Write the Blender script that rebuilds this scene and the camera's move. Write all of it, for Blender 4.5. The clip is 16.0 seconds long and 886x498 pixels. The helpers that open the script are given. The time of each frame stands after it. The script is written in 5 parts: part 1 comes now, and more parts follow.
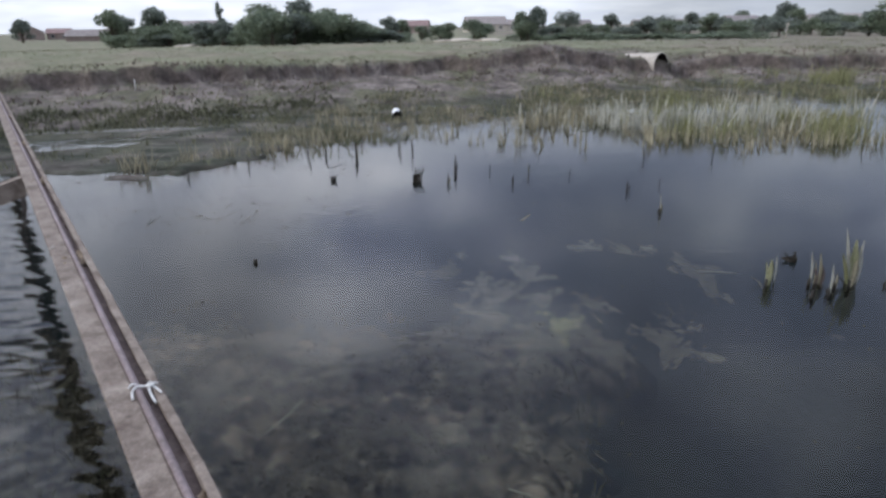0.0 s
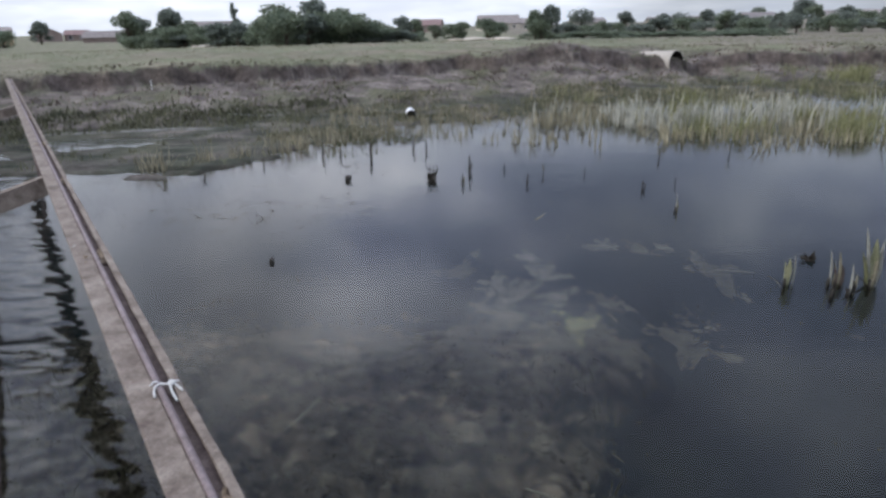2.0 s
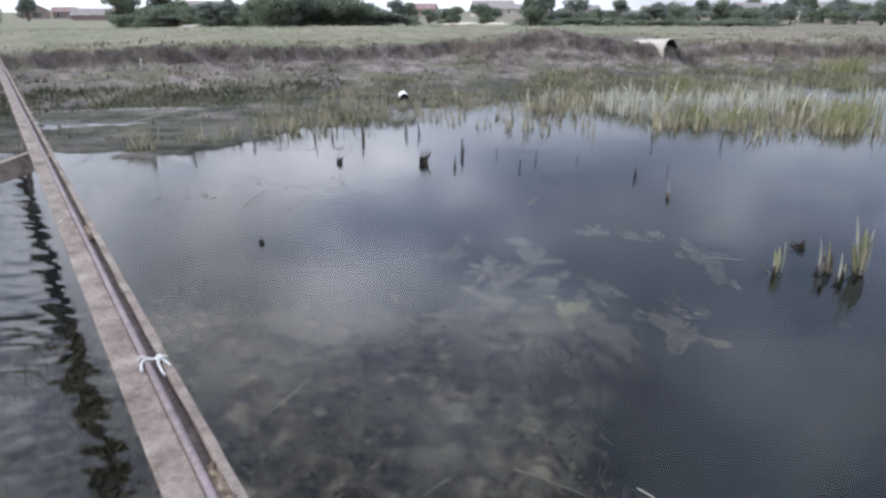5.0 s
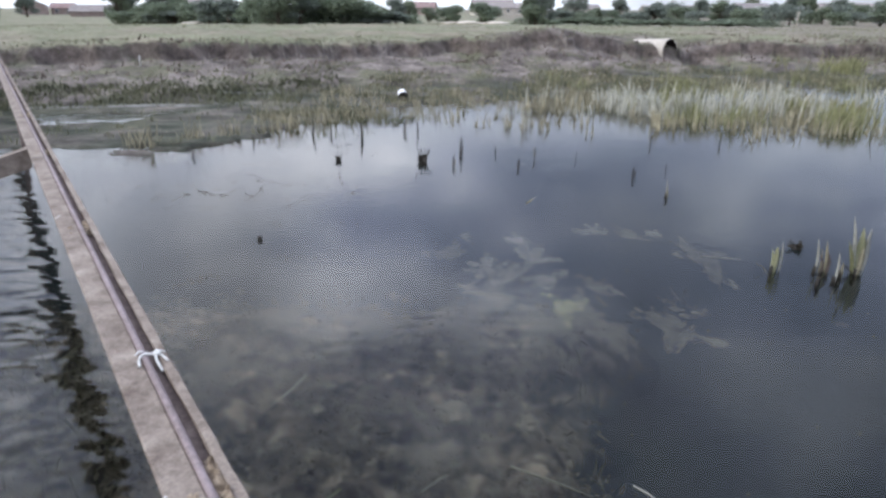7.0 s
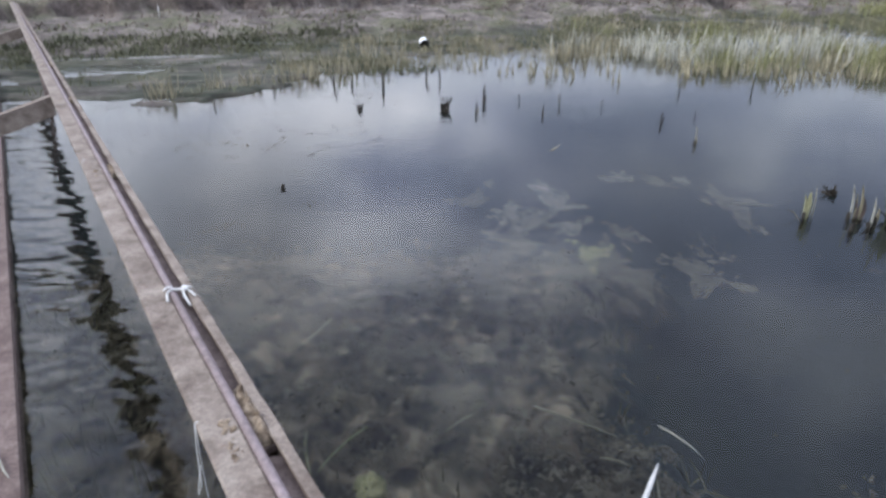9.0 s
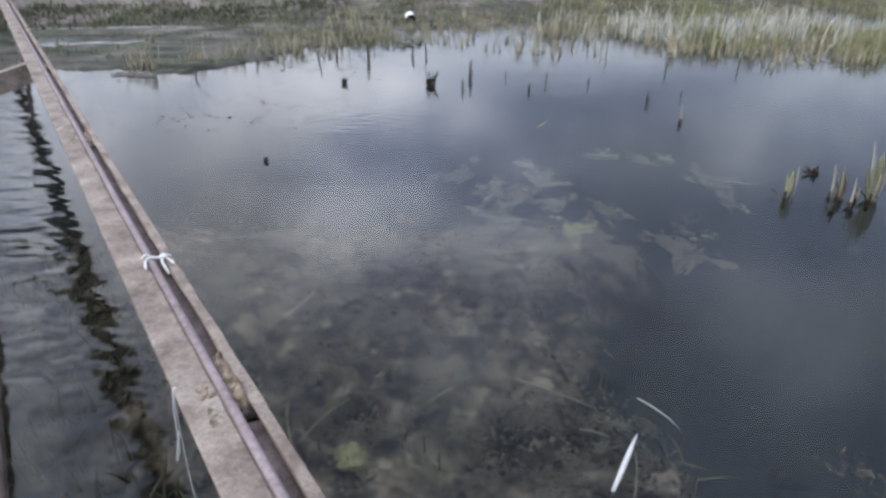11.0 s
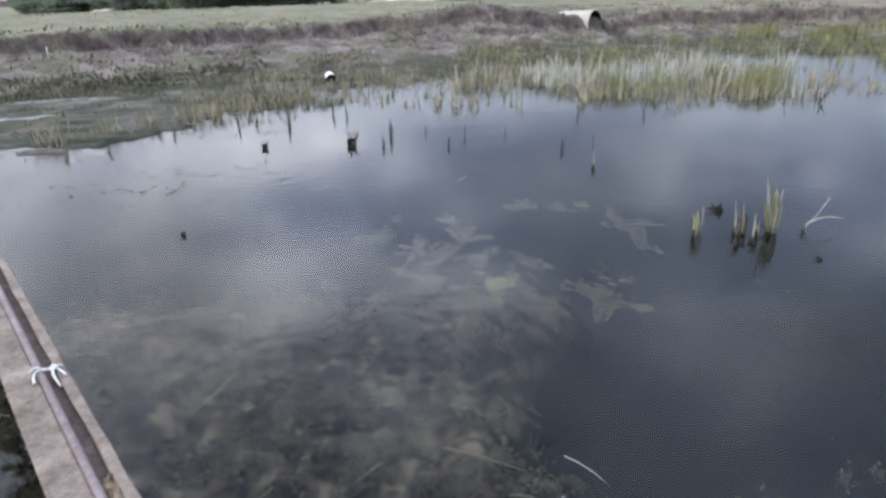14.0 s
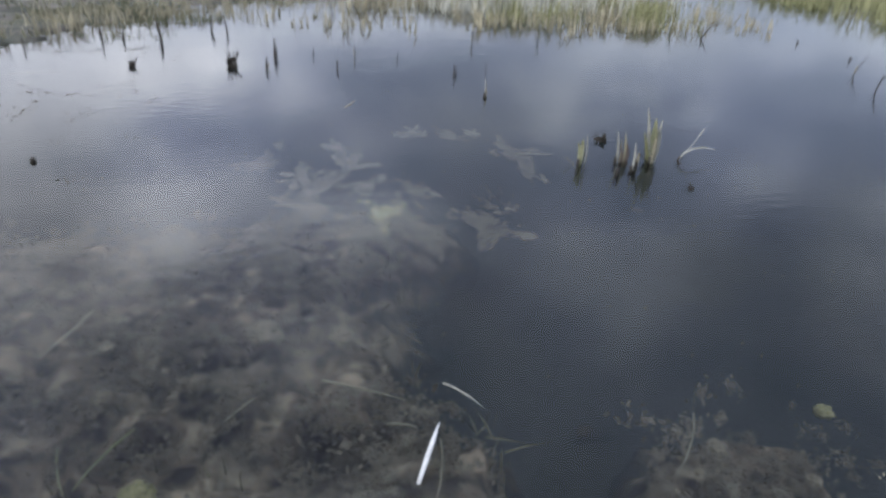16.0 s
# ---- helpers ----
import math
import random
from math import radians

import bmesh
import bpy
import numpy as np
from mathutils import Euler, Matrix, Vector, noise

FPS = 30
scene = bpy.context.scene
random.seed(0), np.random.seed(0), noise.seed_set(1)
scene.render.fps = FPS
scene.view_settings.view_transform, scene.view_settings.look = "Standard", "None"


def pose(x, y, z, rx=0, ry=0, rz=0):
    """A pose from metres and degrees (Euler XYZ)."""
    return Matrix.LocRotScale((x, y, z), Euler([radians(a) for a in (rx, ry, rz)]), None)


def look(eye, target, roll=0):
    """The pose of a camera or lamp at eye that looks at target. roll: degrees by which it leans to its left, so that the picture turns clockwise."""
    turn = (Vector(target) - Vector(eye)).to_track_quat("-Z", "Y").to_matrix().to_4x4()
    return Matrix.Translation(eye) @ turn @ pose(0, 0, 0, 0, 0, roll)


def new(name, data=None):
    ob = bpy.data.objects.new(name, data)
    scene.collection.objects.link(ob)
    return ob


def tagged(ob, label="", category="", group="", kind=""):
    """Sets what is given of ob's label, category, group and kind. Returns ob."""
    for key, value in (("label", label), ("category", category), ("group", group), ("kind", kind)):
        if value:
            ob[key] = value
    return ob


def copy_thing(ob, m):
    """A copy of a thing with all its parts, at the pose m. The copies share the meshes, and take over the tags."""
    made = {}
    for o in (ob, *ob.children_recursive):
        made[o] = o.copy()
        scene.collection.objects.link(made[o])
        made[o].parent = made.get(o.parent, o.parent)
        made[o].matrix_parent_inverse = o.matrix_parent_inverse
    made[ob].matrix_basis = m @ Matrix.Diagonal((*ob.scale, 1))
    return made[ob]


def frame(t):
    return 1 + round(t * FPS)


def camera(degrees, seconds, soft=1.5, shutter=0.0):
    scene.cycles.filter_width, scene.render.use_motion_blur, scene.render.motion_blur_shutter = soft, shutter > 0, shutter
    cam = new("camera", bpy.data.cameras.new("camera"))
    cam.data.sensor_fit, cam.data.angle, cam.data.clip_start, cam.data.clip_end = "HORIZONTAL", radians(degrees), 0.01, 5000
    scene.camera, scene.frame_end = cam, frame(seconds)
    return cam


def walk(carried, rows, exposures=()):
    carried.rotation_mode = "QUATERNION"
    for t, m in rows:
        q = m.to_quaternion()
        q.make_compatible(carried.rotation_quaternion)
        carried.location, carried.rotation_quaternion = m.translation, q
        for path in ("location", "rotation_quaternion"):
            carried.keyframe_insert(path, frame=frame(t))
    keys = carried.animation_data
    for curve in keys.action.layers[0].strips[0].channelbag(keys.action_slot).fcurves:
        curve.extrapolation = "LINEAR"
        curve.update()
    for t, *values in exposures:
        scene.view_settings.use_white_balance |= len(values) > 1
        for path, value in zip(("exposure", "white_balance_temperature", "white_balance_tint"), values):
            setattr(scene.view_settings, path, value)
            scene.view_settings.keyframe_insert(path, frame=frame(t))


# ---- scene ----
cam = camera(69.3, 16.0, soft=2.95)
PATH = [
    (0, (-0.02, -0.004, 2.101), (-0.014, 1.886, 1.446), -0.9),
    (0.5, (-0.028, -0.004, 2.103), (-0.047, 1.886, 1.45), -1.2),
    (1, (-0.034, -0.007, 2.104), (-0.065, 1.881, 1.447), -1.3),
    (1.5, (-0.034, -0.009, 2.101), (-0.066, 1.878, 1.439), -1.2),
    (2, (-0.037, -0.008, 2.104), (-0.072, 1.881, 1.447), -1.3),
    (2.5, (-0.036, -0.011, 2.104), (-0.067, 1.878, 1.448), -1.2),
    (3, (-0.035, -0.009, 2.093), (-0.073, 1.877, 1.429), -1.2),
    (3.5, (-0.033, -0.004, 2.093), (-0.055, 1.879, 1.419), -1.0),
    (4, (-0.039, 0.006, 2.08), (-0.053, 1.884, 1.393), -0.7),
    (6.5, (-0.044, -0.01, 2.067), (-0.047, 1.863, 1.367), 0.3),
    (7, (-0.043, -0.005, 2.064), (-0.044, 1.868, 1.363), 0.2),
    (7.5, (-0.051, -0.012, 2.051), (-0.066, 1.853, 1.329), 0.3),
    (8, (-0.05, -0.01, 2.044), (-0.058, 1.848, 1.301), 0.1),
    (8.5, (-0.06, 0.004, 2.009), (-0.106, 1.837, 1.212), -0.4),
    (9, (-0.058, 0.003, 1.989), (-0.126, 1.821, 1.158), -0.7),
    (11.5, (-0.048, -0.001, 1.957), (-0.064, 1.788, 1.064), 0.6),
    (12, (-0.055, -0.009, 1.978), (-0.086, 1.805, 1.135), 0.4),
    (12.5, (-0.059, -0.011, 1.978), (-0.089, 1.807, 1.145), 0.5),
    (13, (-0.055, -0.004, 1.972), (-0.067, 1.813, 1.136), 0.7),
    (13.5, (0.009, 0.022, 2.007), (0.077, 1.85, 1.2), -0.1),
    (14, (0.076, 0.033, 2.068), (0.245, 1.875, 1.307), -1.6),
    (14.5, (0.128, 0.022, 2.038), (0.419, 1.804, 1.179), 0.0),
    (15, (0.161, 0.062, 2.005), (0.447, 1.836, 1.127), -0.8),
    (15.5, (0.165, 0.096, 1.943), (0.503, 1.797, 0.948), 1.1),
    (16, (0.197, 0.123, 1.99), (0.658, 1.821, 1.04), 2.4),
]
walk(cam, [(t, look(eye, goal, roll)) for t, eye, goal, roll in PATH], exposures=[(0.0, -0.36, 6200, 11), (2.5, -0.36, 6200, 11), (3.0, -0.27, 6200, 11), (3.5, 0.13, 6200, 11), (6.5, 0.17, 6200, 11), (9.0, 0.18, 6200, 11), (13.0, 0.22, 6200, 11), (16.0, 0.26, 6200, 11)])

# ---------------------------------------------------------------- light
SUN_ELEVATION, SUN_AZIMUTH = 36.0, -105.0
world = bpy.data.worlds.new("sky")
scene.world = world
world.use_nodes = True


def node(tree, kind, **values):
    n = tree.nodes.new(kind)
    for key, value in values.items():
        if key in n.inputs:
            n.inputs[key].default_value = value
    return n


def ramp(tree, stops, fac):
    r = tree.nodes.new("ShaderNodeValToRGB")
    els = r.color_ramp.elements
    while len(els) < len(stops):
        els.new(0.5)
    for e, (p, c) in zip(els, stops):
        e.position, e.color = p, (*c, 1)
    tree.links.new(fac, r.inputs[0])
    return r.outputs[0]


def math_node(tree, op, a, b=None):
    m = tree.nodes.new("ShaderNodeMath")
    m.operation = op
    for i, v in enumerate((a, b)):
        if v is None:
            continue
        if isinstance(v, (int, float)):
            m.inputs[i].default_value = v
        else:
            tree.links.new(v, m.inputs[i])
    return m.outputs[0]


def mix_colour(tree, fac, a, b, blend="MIX"):
    m = tree.nodes.new("ShaderNodeMix")
    m.data_type, m.blend_type = "RGBA", blend
    for sock, v in ((m.inputs[0], fac), (m.inputs[6], a), (m.inputs[7], b)):
        if isinstance(v, (int, float)):
            sock.default_value = v
        elif isinstance(v, tuple):
            sock.default_value = (*v, 1)
        else:
            tree.links.new(v, sock)
    return m.outputs[2]


def build_sky():
    t = world.node_tree
    t.nodes.clear()
    out, bg = t.nodes.new("ShaderNodeOutputWorld"), t.nodes.new("ShaderNodeBackground")
    sky = t.nodes.new("ShaderNodeTexSky")
    sky.sky_type, sky.sun_disc = "NISHITA", False
    sky.sun_elevation, sky.sun_rotation = radians(SUN_ELEVATION), radians(SUN_AZIMUTH)
    co = t.nodes.new("ShaderNodeTexCoord")
    sep = t.nodes.new("ShaderNodeSeparateXYZ")
    t.links.new(co.outputs["Generated"], sep.inputs[0])
    # a flat layer of cloud overhead: directions are spread over its plane
    high = math_node(t, "ADD", math_node(t, "MAXIMUM", sep.outputs[2], 0.0), 0.14)
    comb = t.nodes.new("ShaderNodeCombineXYZ")
    t.links.new(math_node(t, "ADD", math_node(t, "DIVIDE", sep.outputs[0], high), CLOUD_SEED[0]), comb.inputs[0])
    t.links.new(math_node(t, "ADD", math_node(t, "DIVIDE", sep.outputs[1], high), CLOUD_SEED[1]), comb.inputs[1])
    comb.inputs[2].default_value = CLOUD_SEED[2]
    n1 = node(t, "ShaderNodeTexNoise", Scale=1.0, Detail=6.0, Roughness=0.58, Distortion=0.0)
    t.links.new(comb.outputs[0], n1.inputs["Vector"])
    cloud = ramp(t, [(0.37, (0.48, 0.53, 0.70)), (0.45, (0.73, 0.77, 0.96)), (0.51, (1.06, 1.10, 1.22)), (0.60, (1.62, 1.63, 1.70))], n1.outputs["Fac"])
    # finer tatters in the layer
    n2 = node(t, "ShaderNodeTexNoise", Scale=3.4, Detail=5.0, Roughness=0.6, Distortion=0.3)
    t.links.new(comb.outputs[0], n2.inputs["Vector"])
    cloud = mix_colour(t, 1.0, cloud, ramp(t, [(0.34, (0.80, 0.81, 0.84)), (0.5, (0.98, 0.98, 0.98)), (0.66, (1.24, 1.23, 1.20))], n2.outputs["Fac"]), "MULTIPLY")
    # brighter, paler veil towards the horizon
    veil = ramp(t, [(0.0, (1, 1, 1)), (0.09, (0.8, 0.8, 0.8)), (0.24, (0, 0, 0))], math_node(t, "MAXIMUM", sep.outputs[2], 0.0))
    grey = mix_colour(t, math_node(t, "MULTIPLY", veil, 0.86), cloud, (0.92, 0.97, 1.05))
    # the cloud is thinner, and so brighter, over the quarter of sky ahead on the left
    dot = t.nodes.new("ShaderNodeVectorMath")
    dot.operation = "DOT_PRODUCT"
    t.links.new(co.outputs["Generated"], dot.inputs[0])
    ga, ge = radians(GLOW[0]), radians(GLOW[1])
    dot.inputs[1].default_value = (math.sin(ga) * math.cos(ge), math.cos(ga) * math.cos(ge), math.sin(ge))
    glow = ramp(t, [(0.30, (0.80, 0.82, 0.87)), (0.70, (0.76, 0.79, 0.84)), (0.88, (0.95, 0.97, 1.0)), (1.0, (1.12, 1.12, 1.14))], dot.outputs["Value"])
    grey = mix_colour(t, 1.0, grey, glow, "MULTIPLY")
    # and in a few more places; in others it is thicker and darker
    for az, el, inner, gain in THIN_CLOUD:
        dot = t.nodes.new("ShaderNodeVectorMath")
        dot.operation = "DOT_PRODUCT"
        t.links.new(co.outputs["Generated"], dot.inputs[0])
        a, e = radians(az), radians(el)
        dot.inputs[1].default_value = (math.sin(a) * math.cos(e), math.cos(a) * math.cos(e), math.sin(e))
        frayed = math_node(t, "ADD", dot.outputs["Value"], math_node(t, "MULTIPLY", math_node(t, "SUBTRACT", n1.outputs["Fac"], 0.5), 0.5 * (1 - inner)))
        grey = mix_colour(t, 1.0, grey, ramp(t, [(inner, (1, 1, 1)), (1.0, (gain, gain, gain))], frayed), "MULTIPLY")
    # overhead, above the mirrored sky, brightness is added to light the scene
    zenith = ramp(t, [(0.74, (1, 1, 1)), (0.97, (3.8, 3.8, 3.8))], math_node(t, "MAXIMUM", sep.outputs[2], 0.0))
    grey = mix_colour(t, 1.0, grey, zenith, "MULTIPLY")
    # the bright clear strip along the horizon
    strip = ramp(t, [(0.0, (1.42, 1.40, 1.36)), (0.05, (1.30, 1.28, 1.26)), (0.11, (1, 1, 1))], math_node(t, "MAXIMUM", sep.outputs[2], 0.0))
    grey = mix_colour(t, 1.0, grey, strip, "MULTIPLY")
    blue = mix_colour(t, 1.0, sky.outputs[0], (0.10, 0.10, 0.10), "MULTIPLY")
    t.links.new(mix_colour(t, 0.85, blue, grey), bg.inputs["Color"])
    bg.inputs["Strength"].default_value = 1.0
    t.links.new(bg.outputs[0], out.inputs[0])


CLOUD_SEED = (-22.83, -16.42, 17.826)
GLOW = (-17.0, 19.0)
THIN_CLOUD = [(1.0, 27.0, 0.957, 1.5), (41.5, 17.8, 0.992, 1.4), (29.0, 28.0, 0.985, 1.3), (-40.0, 37.0, 0.95, 1.5), (-8.5, 21.5, 0.988, 1.32), (33.0, 41.0, 0.972, 1.4),
              (47.0, 24.0, 0.982, 0.65), (6.0, 16.8, 0.993, 0.86), (15.0, 16.8, 0.993, 0.82), (-22.0, 21.0, 0.988, 0.78), (20.0, 0.0, 0.988, 0.68), (35.0, 0.0, 0.985, 0.58), (20.0, 15.5, 0.995, 0.9)]
build_sky()
sun_light = bpy.data.lights.new("sun", "SUN")
sun_light.energy, sun_light.angle, sun_light.color = 2.1, radians(25), (1.0, 0.95, 0.88)
sun = new("sun", sun_light)
sun.matrix_basis = look((0, 0, 30), (-30 * math.sin(radians(SUN_AZIMUTH)) * math.cos(radians(SUN_ELEVATION)), -30 * math.cos(radians(SUN_AZIMUTH)) * math.cos(radians(SUN_ELEVATION)), 30 - 30 * math.sin(radians(SUN_ELEVATION))))


# ---------------------------------------------------------------- materials
def surface(name, stops, scale=4.0, detail=6.0, rough=0.85, metal=0.0, bump=0.3, bump_scale=None, fine=None, vary=0.0, island=False, stretch=(1, 1, 1), mottle=None, translucent=0.0):
    """A rough surface: a ramp of colours over noise, a second finer grain, a bump, and a tint per piece."""
    m = bpy.data.materials.new(name)
    m.use_nodes = True
    t = m.node_tree
    bsdf = t.nodes["Principled BSDF"]
    geo = t.nodes.new("ShaderNodeNewGeometry")
    co = t.nodes.new("ShaderNodeTexCoord")
    mp = t.nodes.new("ShaderNodeMapping")
    mp.inputs["Scale"].default_value = stretch
    t.links.new(co.outputs["Object"], mp.inputs[0])
    n1 = node(t, "ShaderNodeTexNoise", Scale=scale, Detail=detail, Roughness=0.6)
    t.links.new(mp.outputs[0], n1.inputs["Vector"])
    col = ramp(t, stops, n1.outputs["Fac"])
    n2 = node(t, "ShaderNodeTexNoise", Scale=fine or scale * 9, Detail=4.0, Roughness=0.7)
    t.links.new(mp.outputs[0], n2.inputs["Vector"])
    grain = ramp(t, [(0.25, (0.62, 0.62, 0.62)), (0.75, (1.32, 1.32, 1.32))], n2.outputs["Fac"])
    col = mix_colour(t, 1.0, col, grain, "MULTIPLY")
    if mottle:
        n3 = node(t, "ShaderNodeTexNoise", Scale=mottle[0], Detail=5.0, Roughness=0.65)
        t.links.new(mp.outputs[0], n3.inputs["Vector"])
        spots = ramp(t, [(mottle[1], (0, 0, 0)), (mottle[1] + 0.08, (1, 1, 1))], n3.outputs["Fac"])
        col = mix_colour(t, spots, col, mottle[2])
    if vary:
        if island:
            rnd = geo.outputs["Random Per Island"]
        else:
            rnd = t.nodes.new("ShaderNodeObjectInfo").outputs["Random"]
        tint = ramp(t, [(0.0, (1 - vary, 1 - vary, 1 - vary * 1.1)), (1.0, (1 + vary, 1 + vary * 0.95, 1 + vary * 0.7))], rnd)
        col = mix_colour(t, 1.0, col, tint, "MULTIPLY")
    t.links.new(col, bsdf.inputs["Base Color"])
    bsdf.inputs["Roughness"].default_value = rough
    bsdf.inputs["Metallic"].default_value = metal
    bsdf.inputs["Specular IOR Level"].default_value = 0.25
    if bump:
        b = node(t, "ShaderNodeBump", Strength=bump, Distance=0.02)
        n4 = node(t, "ShaderNodeTexNoise", Scale=bump_scale or scale * 6, Detail=5.0, Roughness=0.65)
        t.links.new(mp.outputs[0], n4.inputs["Vector"])
        t.links.new(n4.outputs["Fac"], b.inputs["Height"])
        t.links.new(b.outputs[0], bsdf.inputs["Normal"])
    if translucent:
        out = t.nodes["Material Output"]
        tr = t.nodes.new("ShaderNodeBsdfTranslucent")
        t.links.new(col, tr.inputs["Color"])
        mx = t.nodes.new("ShaderNodeMixShader")
        mx.inputs[0].default_value = translucent
        t.links.new(bsdf.outputs[0], mx.inputs[1])
        t.links.new(tr.outputs[0], mx.inputs[2])
        t.links.new(mx.outputs[0], out.inputs["Surface"])
    return m


def ground_material():
    """Mud by the water, grey-brown bare earth on the slope, faded dry grass on the field."""
    m = bpy.data.materials.new("earth_and_dry_grass")
    m.use_nodes = True
    t = m.node_tree
    bsdf = t.nodes["Principled BSDF"]
    geo = t.nodes.new("ShaderNodeNewGeometry")
    sep = t.nodes.new("ShaderNodeSeparateXYZ")
    t.links.new(geo.outputs["Position"], sep.inputs[0])

    def noise_at(scale, detail=6.0, rough=0.6):
        n = node(t, "ShaderNodeTexNoise", Scale=scale, Detail=detail, Roughness=rough)
        t.links.new(geo.outputs["Position"], n.inputs["Vector"])
        return n.outputs["Fac"]

    big, mid, small = noise_at(0.16), noise_at(0.9), noise_at(7.0)
    streaks = t.nodes.new("ShaderNodeMapping")
    streaks.inputs["Scale"].default_value = (0.35, 1.3, 1)
    t.links.new(geo.outputs["Position"], streaks.inputs[0])
    n_mud = node(t, "ShaderNodeTexNoise", Scale=2.2, Detail=7.0, Roughness=0.66)
    t.links.new(streaks.outputs[0], n_mud.inputs["Vector"])
    mud = ramp(t, [(0.36, (0.022, 0.025, 0.020)), (0.5, (0.050, 0.055, 0.042)), (0.62, (0.092, 0.094, 0.076)), (0.72, (0.17, 0.168, 0.15))], n_mud.outputs["Fac"])
    earth = ramp(t, [(0.34, (0.052, 0.045, 0.041)), (0.5, (0.128, 0.112, 0.102)), (0.66, (0.235, 0.208, 0.186))], noise_at(1.3, 7.0, 0.66))
    weeds = ramp(t, [(0.3, (0.062, 0.068, 0.042)), (0.7, (0.15, 0.148, 0.098))], small)
    earth = mix_colour(t, ramp(t, [(0.47, (0, 0, 0)), (0.60, (0.8, 0.8, 0.8))], noise_at(0.7, 5.0)), earth, weeds)
    field = ramp(t, [(0.30, (0.105, 0.118, 0.076)), (0.52, (0.165, 0.173, 0.116)), (0.72, (0.245, 0.243, 0.172))], big)
    field = mix_colour(t, 0.35, field, ramp(t, [(0.3, (0.095, 0.107, 0.068)), (0.7, (0.235, 0.232, 0.16))], mid))
    field = mix_colour(t, ramp(t, [(0.45, (0, 0, 0)), (0.62, (0.75, 0.75, 0.75))], noise_at(0.22, 6.0, 0.65)), field, ramp(t, [(0.3, (0.15, 0.125, 0.10)), (0.7, (0.27, 0.235, 0.19))], mid))
    wob = math_node(t, "MULTIPLY", math_node(t, "SUBTRACT", mid, 0.5), 0.5)
    away = t.nodes.new("ShaderNodeVectorMath")
    away.operation = "LENGTH"
    t.links.new(geo.outputs["Position"], away.inputs[0])
    # the far field lies lower than the bank but is the same dry grass
    far = math_node(t, "MULTIPLY", math_node(t, "MAXIMUM", math_node(t, "SUBTRACT", away.outputs["Value"], 33.0), 0.0), 0.10)
    ground = math_node(t, "ADD", sep.outputs[2], math_node(t, "MINIMUM", far, 2.2))
    h = math_node(t, "ADD", ground, wob)
    col = mix_colour(t, ramp(t, [(0.0, (0, 0, 0)), (0.16, (1, 1, 1))], math_node(t, "ADD", h, 0.02)), mud, earth)
    # dug earth round the culvert, and bare worked ground east of it
    dug = t.nodes.new("ShaderNodeVectorMath")
    dug.operation = "DISTANCE"
    dug.inputs[1].default_value = (5.6, 25.6, 1.0)
    t.links.new(geo.outputs["Position"], dug.inputs[0])
    bare = ramp(t, [(0.34, (0.9, 0.9, 0.9)), (0.62, (0, 0, 0))], math_node(t, "ADD", math_node(t, "MULTIPLY", dug.outputs["Value"], 0.12), math_node(t, "MULTIPLY", math_node(t, "SUBTRACT", mid, 0.5), 0.5)))
    east = ramp(t, [(0.35, (0, 0, 0)), (0.6, (0.65, 0.65, 0.65))], math_node(t, "ADD", math_node(t, "MULTIPLY", math_node(t, "SUBTRACT", sep.outputs[0], 6.0), 0.05), math_node(t, "MULTIPLY", math_node(t, "SUBTRACT", noise_at(0.22, 5.0), 0.5), 1.2)))
    field = mix_colour(t, east, field, ramp(t, [(0.3, (0.115, 0.098, 0.082)), (0.7, (0.215, 0.19, 0.16))], mid))
    field = mix_colour(t, bare, field, earth)
    col = mix_colour(t, ramp(t, [(0.80, (0, 0, 0)), (0.98, (1, 1, 1))], h), col, field)
    # dark brown soil colour on the steep faces, varied by noise
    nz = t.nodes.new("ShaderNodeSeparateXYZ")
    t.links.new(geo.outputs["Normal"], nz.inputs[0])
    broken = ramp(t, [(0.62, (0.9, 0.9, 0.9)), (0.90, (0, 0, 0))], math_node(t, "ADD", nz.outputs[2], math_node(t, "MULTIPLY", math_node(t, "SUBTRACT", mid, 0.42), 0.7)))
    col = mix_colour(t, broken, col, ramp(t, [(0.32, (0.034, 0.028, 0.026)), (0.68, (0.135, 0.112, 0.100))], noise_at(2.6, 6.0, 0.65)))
    silt = ramp(t, [(0.3, (0.012, 0.016, 0.016)), (0.7, (0.026, 0.030, 0.028))], mid)
    col = mix_colour(t, ramp(t, [(0.0, (0, 0, 0)), (1.0, (1, 1, 1))], math_node(t, "MULTIPLY", math_node(t, "ADD", ground, 0.16), 9.0)), silt, col)
    grain = ramp(t, [(0.25, (0.85, 0.85, 0.83)), (0.75, (1.52, 1.50, 1.46))], noise_at(16.0, 4.0, 0.7))
    col = mix_colour(t, 1.0, col, grain, "MULTIPLY")
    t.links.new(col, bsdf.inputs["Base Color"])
    bsdf.inputs["Roughness"].default_value = 0.95
    bsdf.inputs["Specular IOR Level"].default_value = 0.1
    b = node(t, "ShaderNodeBump", Strength=0.6, Distance=0.06)
    t.links.new(noise_at(9.0, 6.0, 0.7), b.inputs["Height"])
    t.links.new(b.outputs[0], bsdf.inputs["Normal"])
    return m


